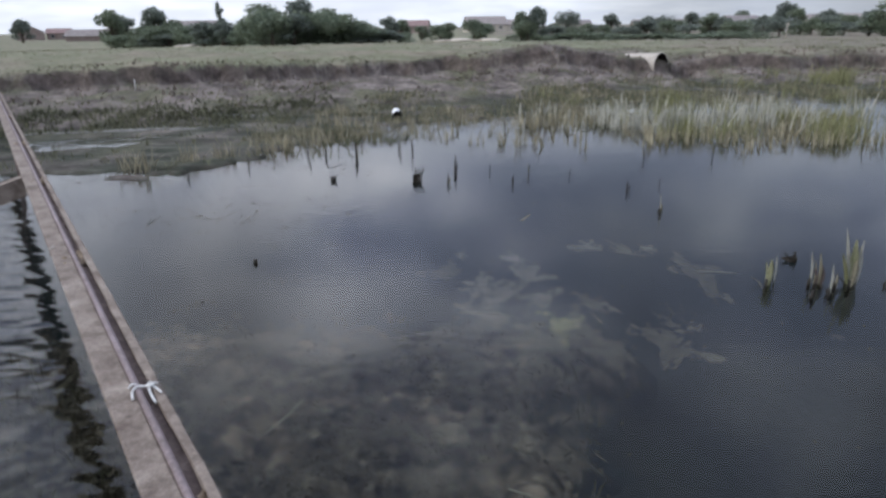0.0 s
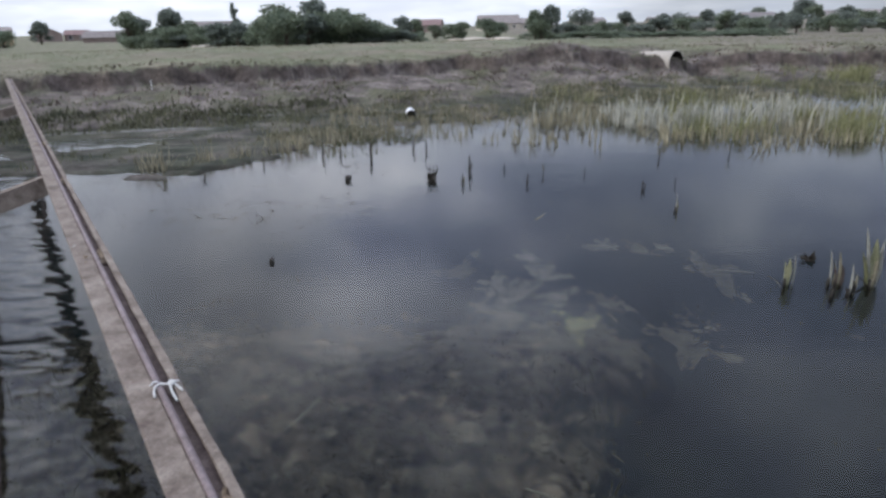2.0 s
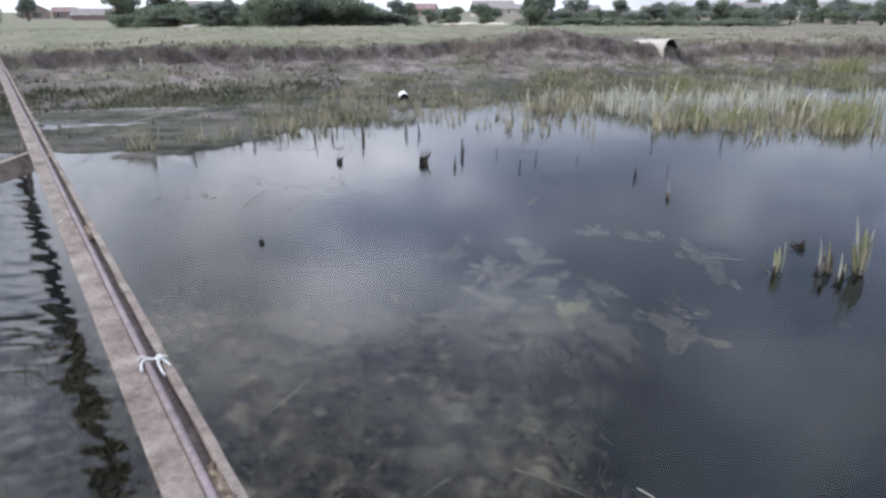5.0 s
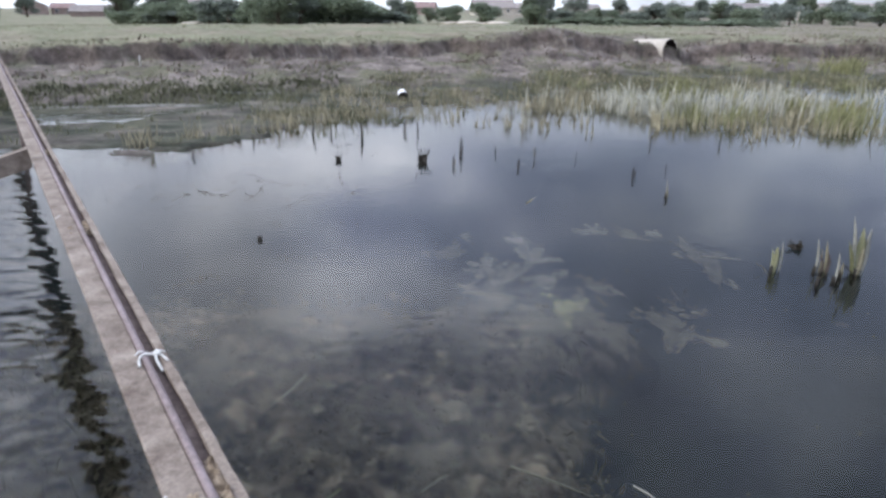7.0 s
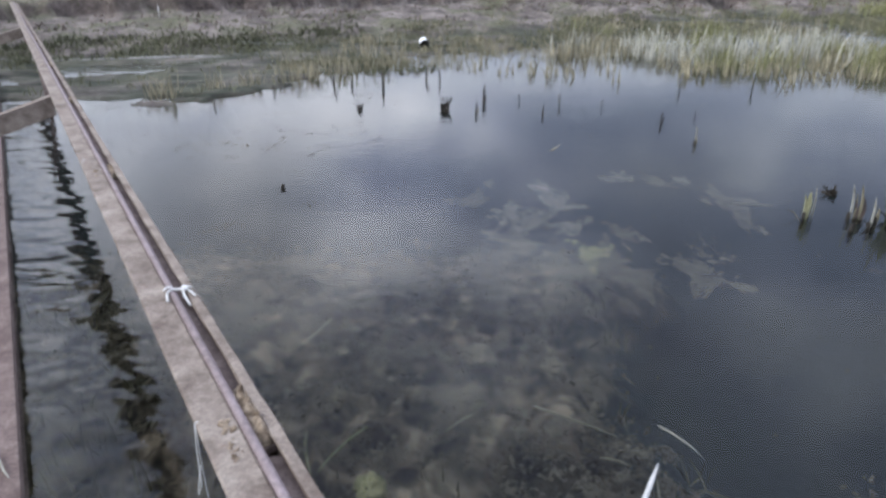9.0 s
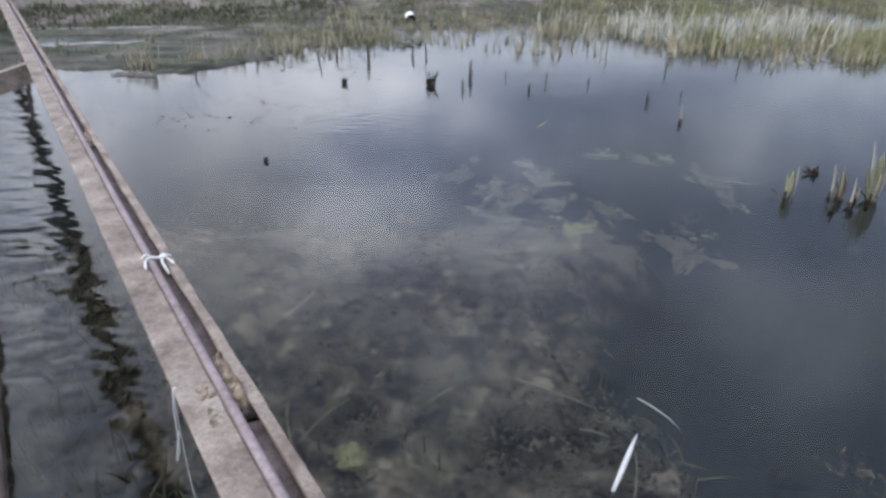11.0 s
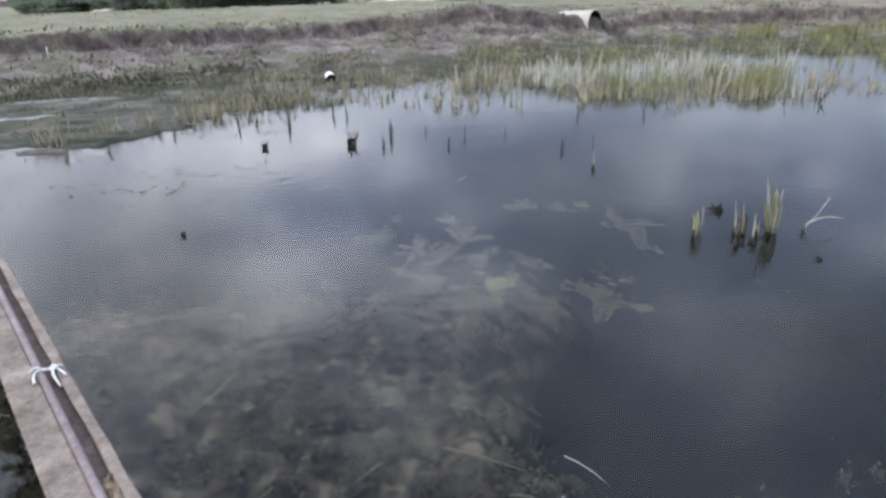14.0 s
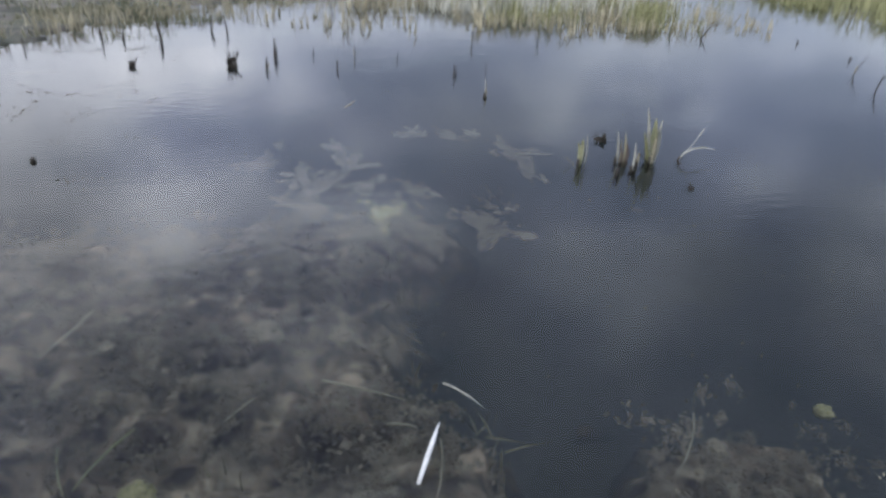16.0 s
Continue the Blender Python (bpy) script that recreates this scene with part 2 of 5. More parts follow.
def water_material():
    """Murky still water: clear tinted body, mirror by Fresnel, faint wind ripples."""
    m = bpy.data.materials.new("still_murky_water")
    m.use_nodes = True
    t = m.node_tree
    t.nodes.clear()
    out = t.nodes.new("ShaderNodeOutputMaterial")
    geo = t.nodes.new("ShaderNodeNewGeometry")
    mp = t.nodes.new("ShaderNodeMapping")
    mp.inputs["Scale"].default_value = (0.55, 1.5, 1)
    t.links.new(geo.outputs["Position"], mp.inputs[0])
    n1 = node(t, "ShaderNodeTexNoise", Scale=7.5, Detail=1.5, Roughness=0.45)
    n2 = node(t, "ShaderNodeTexNoise", Scale=0.6, Detail=2.0, Roughness=0.5)
    for n in (n1, n2):
        t.links.new(mp.outputs[0], n.inputs["Vector"])
    b = node(t, "ShaderNodeBump", Strength=RIPPLE, Distance=0.02)
    sep = t.nodes.new("ShaderNodeSeparateXYZ")
    t.links.new(geo.outputs["Position"], sep.inputs[0])
    gusts = ramp(t, [(0.35, (0.25, 0.25, 0.25)), (0.65, (1, 1, 1))], n2.outputs["Fac"])
    # the breeze roughens the water on the open side of the footbridge
    west = ramp(t, [(0.40, (4.0, 4.0, 4.0)), (0.52, (1, 1, 1))], math_node(t, "ADD", math_node(t, "MULTIPLY", math_node(t, "ADD", sep.outputs[0], math_node(t, "MULTIPLY", sep.outputs[1], 0.70)), 0.2), 0.45))
    n3 = node(t, "ShaderNodeTexNoise", Scale=5.5, Detail=1.5, Roughness=0.45)
    mp3 = t.nodes.new("ShaderNodeMapping")
    mp3.inputs["Scale"].default_value = (0.45, 1.0, 1)
    mp3.inputs["Rotation"].default_value = (0, 0, radians(-14))
    t.links.new(geo.outputs["Position"], mp3.inputs[0])
    t.links.new(mp3.outputs[0], n3.inputs["Vector"])
    chop = math_node(t, "MULTIPLY", n3.outputs["Fac"], math_node(t, "MULTIPLY", math_node(t, "SUBTRACT", west, 1.0), 6.5))
    t.links.new(math_node(t, "ADD", math_node(t, "MULTIPLY", math_node(t, "MULTIPLY", n1.outputs["Fac"], gusts), west), chop), b.inputs["Height"])
    fr = node(t, "ShaderNodeFresnel", IOR=1.36)
    t.links.new(b.outputs[0], fr.inputs["Normal"])
    gl = node(t, "ShaderNodeBsdfGlossy", Roughness=0.07)
    gl.inputs["Color"].default_value = (1, 1, 1, 1)
    t.links.new(b.outputs[0], gl.inputs["Normal"])
    tr = t.nodes.new("ShaderNodeBsdfTransparent")
    tr.inputs["Color"].default_value = (0.84, 0.87, 0.85, 1)
    mx = t.nodes.new("ShaderNodeMixShader")
    t.links.new(fr.outputs[0], mx.inputs[0])
    t.links.new(tr.outputs[0], mx.inputs[1])
    t.links.new(gl.outputs[0], mx.inputs[2])
    t.links.new(mx.outputs[0], out.inputs["Surface"])
    return m


def bed_material():
    """Felted brown and olive algae broken by dark silt."""
    m = bpy.data.materials.new("silt_and_algae")
    m.use_nodes = True
    t = m.node_tree
    bsdf = t.nodes["Principled BSDF"]
    geo = t.nodes.new("ShaderNodeNewGeometry")

    def noise_at(scale, detail=6.0, rough=0.6, distort=0.0):
        n = node(t, "ShaderNodeTexNoise", Scale=scale, Detail=detail, Roughness=rough, Distortion=distort)
        t.links.new(geo.outputs["Position"], n.inputs["Vector"])
        return n.outputs["Fac"]

    sep = t.nodes.new("ShaderNodeSeparateXYZ")
    t.links.new(geo.outputs["Position"], sep.inputs[0])
    felt = ramp(t, [(0.36, (0.024, 0.023, 0.022)), (0.46, (0.075, 0.067, 0.055)), (0.54, (0.148, 0.130, 0.102)), (0.64, (0.27, 0.236, 0.186))], noise_at(6.0, 4.0, 0.55, 0.5))
    felt = mix_colour(t, 1.0, felt, ramp(t, [(0.36, (0.55, 0.56, 0.58)), (0.62, (1.25, 1.22, 1.18))], noise_at(1.9, 4.0, 0.6)), "MULTIPLY")
    hue = ramp(t, [(0.35, (0.94, 0.94, 0.84)), (0.65, (1.09, 0.98, 0.90))], noise_at(1.1, 3.0))
    felt = mix_colour(t, 1.0, felt, hue, "MULTIPLY")
    silt = ramp(t, [(0.3, (0.018, 0.024, 0.024)), (0.7, (0.034, 0.041, 0.039))], noise_at(1.6))
    bare = math_node(t, "ADD", sep.outputs[2], math_node(t, "MULTIPLY", noise_at(4.0), 0.3))
    col = mix_colour(t, ramp(t, [(0.0, (0, 0, 0)), (1.0, (1, 1, 1))], math_node(t, "MULTIPLY", math_node(t, "ADD", bare, 0.42), 3.5)), silt, felt)
    t.links.new(col, bsdf.inputs["Base Color"])
    bsdf.inputs["Roughness"].default_value = 0.95
    bsdf.inputs["Specular IOR Level"].default_value = 0.0
    b = node(t, "ShaderNodeBump", Strength=0.8, Distance=0.03)
    t.links.new(noise_at(22.0, 5.0, 0.7), b.inputs["Height"])
    t.links.new(b.outputs[0], bsdf.inputs["Normal"])
    return m


RIPPLE = 0.125
M_GROUND = ground_material()
M_WATER = water_material()
M_BED = bed_material()
M_STEEL = surface("rusty_dusty_steel", [(0.30, (0.138, 0.107, 0.086)), (0.5, (0.248, 0.206, 0.169)), (0.7, (0.355, 0.306, 0.253))], scale=9, fine=90, rough=0.8, metal=0.0, bump=0.5, bump_scale=70, mottle=(14, 0.66, (0.141, 0.087, 0.058)))
# worn steel with the lavender highlight of the bend in its colour
M_BEND_HIGHLIGHT = surface("violet_highlight_steel", [(0.3, (0.176, 0.140, 0.133)), (0.7, (0.299, 0.248, 0.252))], scale=7, fine=70, rough=0.55, metal=0.1, bump=0.2, mottle=(9, 0.66, (0.211, 0.147, 0.118)))
M_DARK_STEEL = surface("dark_brown_rusted_steel", [(0.3, (0.11, 0.078, 0.068)), (0.55, (0.19, 0.145, 0.128)), (0.75, (0.27, 0.215, 0.19))], scale=7, fine=60, rough=0.8, bump=0.5, bump_scale=50)
M_TROUGH = surface("brown_trough_rust", [(0.3, (0.095, 0.070, 0.059)), (0.55, (0.162, 0.125, 0.109)), (0.75, (0.237, 0.186, 0.161))], scale=12, fine=80, rough=0.9, bump=0.6, bump_scale=60)
M_DIRT = surface("caked_sandy_dirt", [(0.32, (0.100, 0.069, 0.044)), (0.5, (0.290, 0.227, 0.161)), (0.68, (0.470, 0.392, 0.290))], scale=26, fine=120, rough=0.98, bump=0.9, bump_scale=60)
M_STRING = surface("white_twine", [(0.3, (0.62, 0.62, 0.58)), (0.7, (0.82, 0.82, 0.79))], scale=40, rough=0.8, bump=0.4, bump_scale=300)
M_STRAW = surface("pale_dead_straw", [(0.3, (0.240, 0.216, 0.144)), (0.7, (0.440, 0.408, 0.304))], scale=6, rough=0.8, bump=0.2, vary=0.3, island=True, translucent=0.15)
M_PALE_REED = surface("bleached_reed", [(0.3, (0.36, 0.36, 0.315)), (0.7, (0.56, 0.56, 0.50))], scale=6, rough=0.75, bump=0.2, vary=0.3, island=True, translucent=0.15)
M_GREEN_REED = surface("green_reed_leaf", [(0.3, (0.185, 0.195, 0.095)), (0.7, (0.345, 0.345, 0.200))], scale=5, rough=0.6, bump=0.1, vary=0.4, island=True, translucent=0.25)
M_PALE_GREEN = surface("yellowing_reed_leaf", [(0.3, (0.26, 0.27, 0.14)), (0.7, (0.46, 0.45, 0.29))], scale=7, rough=0.7, bump=0.2, translucent=0.2)
M_DARK_STUB = surface("rotten_black_stem", [(0.3, (0.016, 0.014, 0.012)), (0.7, (0.065, 0.058, 0.046))], scale=12, rough=0.7, bump=0.5)
M_DRY_GRASS = surface("dry_grass_blade", [(0.3, (0.161, 0.174, 0.109)), (0.7, (0.265, 0.273, 0.180))], scale=0.7, rough=0.9, bump=0.0, vary=0.35, island=True, translucent=0.15)
M_SCRUB = surface("grey_green_scrub_leaf", [(0.3, (0.114, 0.120, 0.078)), (0.7, (0.216, 0.214, 0.150))], scale=0.9, rough=0.9, bump=0.0, vary=0.4, island=True, translucent=0.1)
M_FOOT = surface("dark_olive_grass", [(0.3, (0.062, 0.068, 0.046)), (0.7, (0.125, 0.128, 0.088))], scale=0.9, rough=0.9, bump=0.0, vary=0.4, island=True, translucent=0.1)
M_DEAD_SCRUB = surface("dead_brown_scrub", [(0.3, (0.106, 0.083, 0.075)), (0.7, (0.213, 0.173, 0.158))], scale=0.9, rough=0.95, bump=0.0, vary=0.4, island=True)
M_LEAF = surface("tree_leaf", [(0.3, (0.141, 0.181, 0.136)), (0.7, (0.251, 0.290, 0.213))], scale=0.5, rough=0.7, bump=0.0, vary=0.4, island=True, translucent=0.4)
M_LEAF_DARK = surface("dark_tree_leaf", [(0.3, (0.144, 0.173, 0.158)), (0.7, (0.238, 0.274, 0.242))], scale=0.5, rough=0.7, bump=0.0, vary=0.4, island=True, translucent=0.4)
M_BARK = surface("grey_brown_bark", [(0.3, (0.06, 0.05, 0.04)), (0.7, (0.15, 0.125, 0.10))], scale=5, rough=0.95, bump=0.8, stretch=(1, 1, 0.25))
M_CONCRETE = surface("weathered_pale_concrete", [(0.3, (0.42, 0.38, 0.32)), (0.7, (0.62, 0.57, 0.49))], scale=3, rough=0.9, bump=0.4, mottle=(2.0, 0.62, (0.33, 0.28, 0.23)))
# near-black concrete: the shade inside the pipe is in the colour
M_PIPE_INSIDE = surface("shade_dark_concrete", [(0.3, (0.025, 0.021, 0.019)), (0.7, (0.06, 0.05, 0.045))], scale=4, rough=0.95, bump=0.3)
M_PLASTER = surface("faded_plaster", [(0.3, (0.50, 0.46, 0.40)), (0.7, (0.66, 0.62, 0.55))], scale=0.8, rough=0.9, bump=0.1, vary=0.15)
M_OCHRE = surface("ochre_plaster", [(0.3, (0.55, 0.40, 0.24)), (0.7, (0.68, 0.52, 0.34))], scale=0.8, rough=0.9, bump=0.1)
M_BRICK = surface("dull_brick_wall", [(0.3, (0.26, 0.20, 0.18)), (0.7, (0.38, 0.31, 0.28))], scale=1.2, rough=0.9, bump=0.2)
M_ROOF = surface("grey_fibre_cement_roof", [(0.3, (0.20, 0.18, 0.175)), (0.7, (0.32, 0.29, 0.28))], scale=0.9, rough=0.9, bump=0.2, vary=0.2)
M_ROOF_RED = surface("faded_red_brown_roof", [(0.3, (0.22, 0.15, 0.14)), (0.7, (0.32, 0.24, 0.22))], scale=0.9, rough=0.9, bump=0.2)
M_WHITE_PAINT = surface("chalky_white_paint", [(0.3, (0.70, 0.70, 0.68)), (0.7, (0.82, 0.82, 0.80))], scale=2.5, rough=0.6, bump=0.1)
M_WINDOW = surface("dark_window_glass", [(0.3, (0.03, 0.035, 0.04)), (0.7, (0.06, 0.065, 0.07))], scale=1.0, rough=0.1, bump=0.0)
M_SPOIL = surface("pale_sand_heap", [(0.3, (0.504, 0.456, 0.372)), (0.7, (0.696, 0.636, 0.528))], scale=0.7, rough=0.95, bump=0.3)
M_BUCKET = surface("white_plastic", [(0.3, (0.74, 0.75, 0.74)), (0.7, (0.84, 0.85, 0.84))], scale=4, rough=0.4, bump=0.05)
# dark copy of the white plastic, for the shade in the bucket
M_BUCKET_IN = surface("shade_dark_plastic", [(0.3, (0.05, 0.05, 0.045)), (0.7, (0.12, 0.12, 0.11))], scale=8, rough=0.8, bump=0.2)
M_ALGAE = surface("pale_algae_ball", [(0.3, (0.135, 0.115, 0.075)), (0.7, (0.31, 0.265, 0.185))], scale=14, fine=60, rough=0.95, bump=0.8)
M_ALGAE_GREEN = surface("yellow_green_algae", [(0.3, (0.20, 0.19, 0.085)), (0.7, (0.40, 0.365, 0.19))], scale=14, fine=60, rough=0.95, bump=0.8)
M_ALGAE_BROWN = surface("brown_algae", [(0.3, (0.051, 0.044, 0.031)), (0.5, (0.115, 0.099, 0.069)), (0.7, (0.208, 0.179, 0.129))], scale=9, fine=70, rough=0.95, bump=0.8, vary=0.18, island=True)
M_ALGAE_OLIVE = surface("olive_algae", [(0.3, (0.070, 0.062, 0.044)), (0.7, (0.190, 0.166, 0.120))], scale=11, fine=70, rough=0.95, bump=0.8, vary=0.15, island=True)
M_ALGAE_PALE = surface("pale_algae", [(0.3, (0.125, 0.112, 0.088)), (0.7, (0.27, 0.242, 0.195))], scale=11, fine=70, rough=0.95, bump=0.8, vary=0.35, island=True)
M_ALGAE_TAN = surface("tan_algae", [(0.3, (0.11, 0.096, 0.068)), (0.7, (0.27, 0.235, 0.175))], scale=11, fine=70, rough=0.95, bump=0.8, vary=0.2, island=True)
M_SCUM = surface("dried_grey_scum", [(0.3, (0.13, 0.13, 0.115)), (0.7, (0.27, 0.265, 0.24))], scale=3, rough=0.95, bump=0.5)
M_FROND = surface("olive_pondweed", [(0.3, (0.055, 0.055, 0.035)), (0.7, (0.17, 0.155, 0.10))], scale=3, rough=0.9, bump=0.0, vary=0.5, island=True)


# ---------------------------------------------------------------- mesh helpers
def part(name, bm, material, parent=None, label=""):
    """Links a bmesh as one mesh object, under a thing or a part when one is given."""
    me = bpy.data.meshes.new(name)
    bm.to_mesh(me)
    bm.free()
    me.materials.append(material)
    ob = new(name, me)
    if parent is not None:
        ob.parent = parent
    if label:
        tagged(ob, label)
    return ob


def sheet(name, verts, faces, material, smooth=False, parent=None):
    me = bpy.data.meshes.new(name)
    verts, faces = np.asarray(verts, float), np.asarray(faces)
    me.vertices.add(len(verts))
    me.vertices.foreach_set("co", verts.ravel())
    k = faces.shape[1]
    me.loops.add(faces.size)
    me.loops.foreach_set("vertex_index", faces.ravel().astype(np.int32))
    me.polygons.add(len(faces))
    me.polygons.foreach_set("loop_start", np.arange(0, faces.size, k, dtype=np.int32))
    me.polygons.foreach_set("use_smooth", np.full(len(faces), smooth))
    me.update(calc_edges=True)
    me.validate()
    me.materials.append(material)
    ob = new(name, me)
    if parent is not None:
        ob.parent = parent
    return ob


def thing(name, m=None):
    ob = new(name)
    ob.empty_display_size = 0.1
    if m is not None:
        ob.matrix_basis = m
    return ob


def box(bm, size, at=(0, 0, 0), turn=None, bevel=0.0):
    """Adds a box of that size centred at at."""
    m = Matrix.Translation(at) @ (turn or Matrix.Identity(4)) @ Matrix.Diagonal((*size, 1))
    made = bmesh.ops.create_cube(bm, size=1.0, matrix=m)
    if bevel:
        edges = list({e for v in made["verts"] for e in v.link_edges})
        bmesh.ops.bevel(bm, geom=edges, offset=bevel, segments=2, profile=0.6, affect="EDGES")
    return bm


def tube(bm, points, radii, sides=7, cap=True):
    """A tapered tube along points."""
    points = [Vector(p) for p in points]
    rings = []
    for i, p in enumerate(points):
        d = (points[min(i + 1, len(points) - 1)] - points[max(i - 1, 0)]).normalized()
        side = d.cross(Vector((0.3, 0.9, 0.31))).normalized()
        up = side.cross(d)
        r = radii[i] if hasattr(radii, "__len__") else radii
        rings.append([bm.verts.new(p + r * (math.cos(a) * side + math.sin(a) * up)) for a in (2 * math.pi * k / sides for k in range(sides))])
    for a, b in zip(rings, rings[1:]):
        for k in range(sides):
            f = bm.faces.new((a[k], a[(k + 1) % sides], b[(k + 1) % sides], b[k]))
            f.smooth = True
    if cap:
        bm.faces.new(rings[0][::-1])
        bm.faces.new(rings[-1])
    return bm


def vnoise(x, y, scale, seed=0):
    """Smooth lattice noise in 0..1 over arrays."""
    x, y = np.asarray(x, float) * scale + seed * 17.31, np.asarray(y, float) * scale + seed * 9.77
    i, j = np.floor(x), np.floor(y)
    u, v = x - i, y - j
    u, v = u * u * (3 - 2 * u), v * v * (3 - 2 * v)

    def h(a, b):
        s = np.sin(a * 127.1 + b * 311.7 + seed * 74.7) * 43758.5453
        return s - np.floor(s)

    return (h(i, j) * (1 - u) + h(i + 1, j) * u) * (1 - v) + (h(i, j + 1) * (1 - u) + h(i + 1, j + 1) * u) * v


def fbm(x, y, scale, seed=0, octaves=4, gain=0.5):
    total, amp, norm = 0, 1.0, 0
    for k in range(octaves):
        total, norm = total + amp * vnoise(x, y, scale * 2 ** k, seed + k), norm + amp
        amp *= gain
    return total / norm


def smooth(a, b, x):
    t = np.clip((x - a) / (b - a), 0, 1)
    return t * t * (3 - 2 * t)


# ---------------------------------------------------------------- the lie of the land
SHORE_X = [-40, -20, -14, -9.4, -6.3, -4.5, -1.2, 1.2, 3.9, 7.2, 10.6, 14.0, 20, 40]
SHORE_Y = [6.0, 9.0, 11.5, 13.8, 15.0, 16.2, 18.0, 19.2, 20.2, 22.2, 23.4, 23.0, 21.5, 18.0]
STEP_X = [-20, -7, 0, 4, 9, 13, 20]
STEP_D = [5.8, 5.6, 4.8, 3.2, 2.6, 2.4, 2.4]


MAT_X = [-30, -12, -8, -6.1, -5.3, -4.8, -4.2, -3.7, -3.4, -2.9, -2.6, -1.9, -1.2, 1.2, 3.9, 7.2, 10.6, 14, 20, 40]
MAT_Y = [6.0, 7.8, 9.0, 9.5, 9.3, 9.3, 9.4, 9.8, 10.6, 11.4, 12.4, 13.1, 14.2, 15.7, 17.0, 19.0, 20.2, 19.8, 18.3, 15.0]


def shore_distance(x, y):
    """Metres inland from the water's edge (negative in the pond)."""
    far = (y - np.interp(x, SHORE_X, SHORE_Y)) * 0.93
    return np.maximum.reduce([far, x - 16.0 - 0.02 * y, -x - 30.0, -y - 12.0])


def ground_z(x, y):
    x, y = np.asarray(x, float), np.asarray(y, float)
    d = shore_distance(x, y) + 1.1 * (fbm(x, y, 0.35, 3, 3) - 0.5)
    step = np.interp(x, STEP_X, STEP_D) + 2.2 * (fbm(x, y, 0.30, 5, 3) - 0.5) + 1.3 * (fbm(x, y, 1.1, 6, 4, 0.62) - 0.5)
    z = -0.62 + 0.58 * smooth(-9, -1.5, d)
    # flat margin of rotting mats, awash between the open water and the bank
    awash = smooth(-0.35, 0.45, y - np.interp(x, MAT_X, MAT_Y) + 1.5 * (fbm(x * 0.55, y * 1.4, 1.0, 9, 4, 0.6) - 0.5) + 1.6 * (fbm(x * 0.7, y * 1.6, 3.2, 29, 3, 0.6) - 0.5) * smooth(-2.0, -3.0, x))
    awash = awash * (1 - 0.45 * smooth(-0.1, 0.12, fbm(x * 0.40, y * 1.5, 0.8, 19, 4, 0.6) - 0.52) * smooth(-4.6, -6.4, x) * smooth(0.3, -0.4, d))
    level = 0.030 + 0.10 * (fbm(x * 0.45, y * 1.7, 1.5, 8, 5, 0.62) - 0.46) * smooth(-2.4, -5.0, x) + 0.20 * (fbm(x * 0.5, y * 1.5, 1.5, 8, 5, 0.6) - 0.5) * smooth(-4.2, -1.8, x)
    z = z * (1 - awash) + awash * level
    z = z + 0.28 * smooth(-0.8, 5.0, d) + 0.10 * smooth(-0.2, 0.5, d)
    z = z + (0.66 - 0.06 * smooth(-10, 15, x)) * (0.82 * smooth(step, step + 0.30, d) + 0.18 * smooth(step - 0.9, step + 0.1, d))
    z = z + 0.36 * np.exp(-(((x - 4.0) / 1.7) ** 2 + ((y - 25.0) / 2.2) ** 2)) - 0.10 * np.exp(-(((x - 7.0) / 1.1) ** 2 + ((y - 24.6) / 1.5) ** 2))
    z = z - 1.15 * smooth(36, 115, np.hypot(x, y)) * smooth(2.0, 8.0, d)
    inland = smooth(-0.5, 1.0, d)
    z = z + inland * (0.26 * (fbm(x, y, 1.3, 11, 5, 0.6) - 0.5) + 0.20 * (fbm(x, y, 0.25, 14, 3) - 0.5) * smooth(60, 25, d))
    # gully that drains through the culvert
    z = z - 0.20 * np.exp(-(((x - 8.9) / 1.0) ** 2 + ((y - 26.2) / 1.5) ** 2))
    z = z - 0.25 * np.exp(-(((x - 9.7) / 0.9) ** 2)) * smooth(21.5, 23.5, y) * smooth(29, 26, y)
    return z


def polar(t, d):
    """East and north of a place at distance d on the bearing whose tangent is t."""
    a = math.atan(t)
    return d * math.sin(a), d * math.cos(a)


def build_ground():
    ang = np.concatenate([np.radians(np.arange(-56, 56, 0.33)), np.radians(np.arange(56, 304.01, 4.0))])
    rad = np.concatenate([[0.004], np.arange(0.3, 8, 0.4), np.arange(8, 13, 0.14), np.arange(13, 33, 0.095), np.geomspace(33, 4000, 70)])
    a, r = np.meshgrid(ang, rad)
    x, y = r * np.sin(a), r * np.cos(a)
    z = ground_z(x, y)
    n, k = a.shape
    idx = np.arange(n * k).reshape(n, k)
    q = np.stack([idx[:-1, :-1], idx[1:, :-1], idx[1:, 1:], idx[:-1, 1:]], -1).reshape(-1, 4)[:, ::-1]
    wrap = np.stack([idx[:-1, -1], idx[1:, -1], idx[1:, 0], idx[:-1, 0]], -1)[:, ::-1]
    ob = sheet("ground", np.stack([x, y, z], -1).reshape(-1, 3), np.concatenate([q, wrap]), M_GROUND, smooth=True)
    tagged(ob, "grey-brown muddy bank rising to a faded dry grass field", "ground", kind="structure")


def build_water():
    xs, ys = np.array([-45.0, -20, -8, 0, 8, 20, 45]), np.array([-16.0, -4, 4, 12, 20, 34])
    x, y = np.meshgrid(xs, ys)
    idx = np.arange(x.size).reshape(x.shape)
    q = np.stack([idx[:-1, :-1], idx[:-1, 1:], idx[1:, 1:], idx[1:, :-1]], -1).reshape(-1, 4)
    ob = sheet("water", np.stack([x, y, 0 * x], -1).reshape(-1, 3), q, M_WATER)
    tagged(ob, "still murky pond water mirroring a cloudy sky", "water", kind="structure")


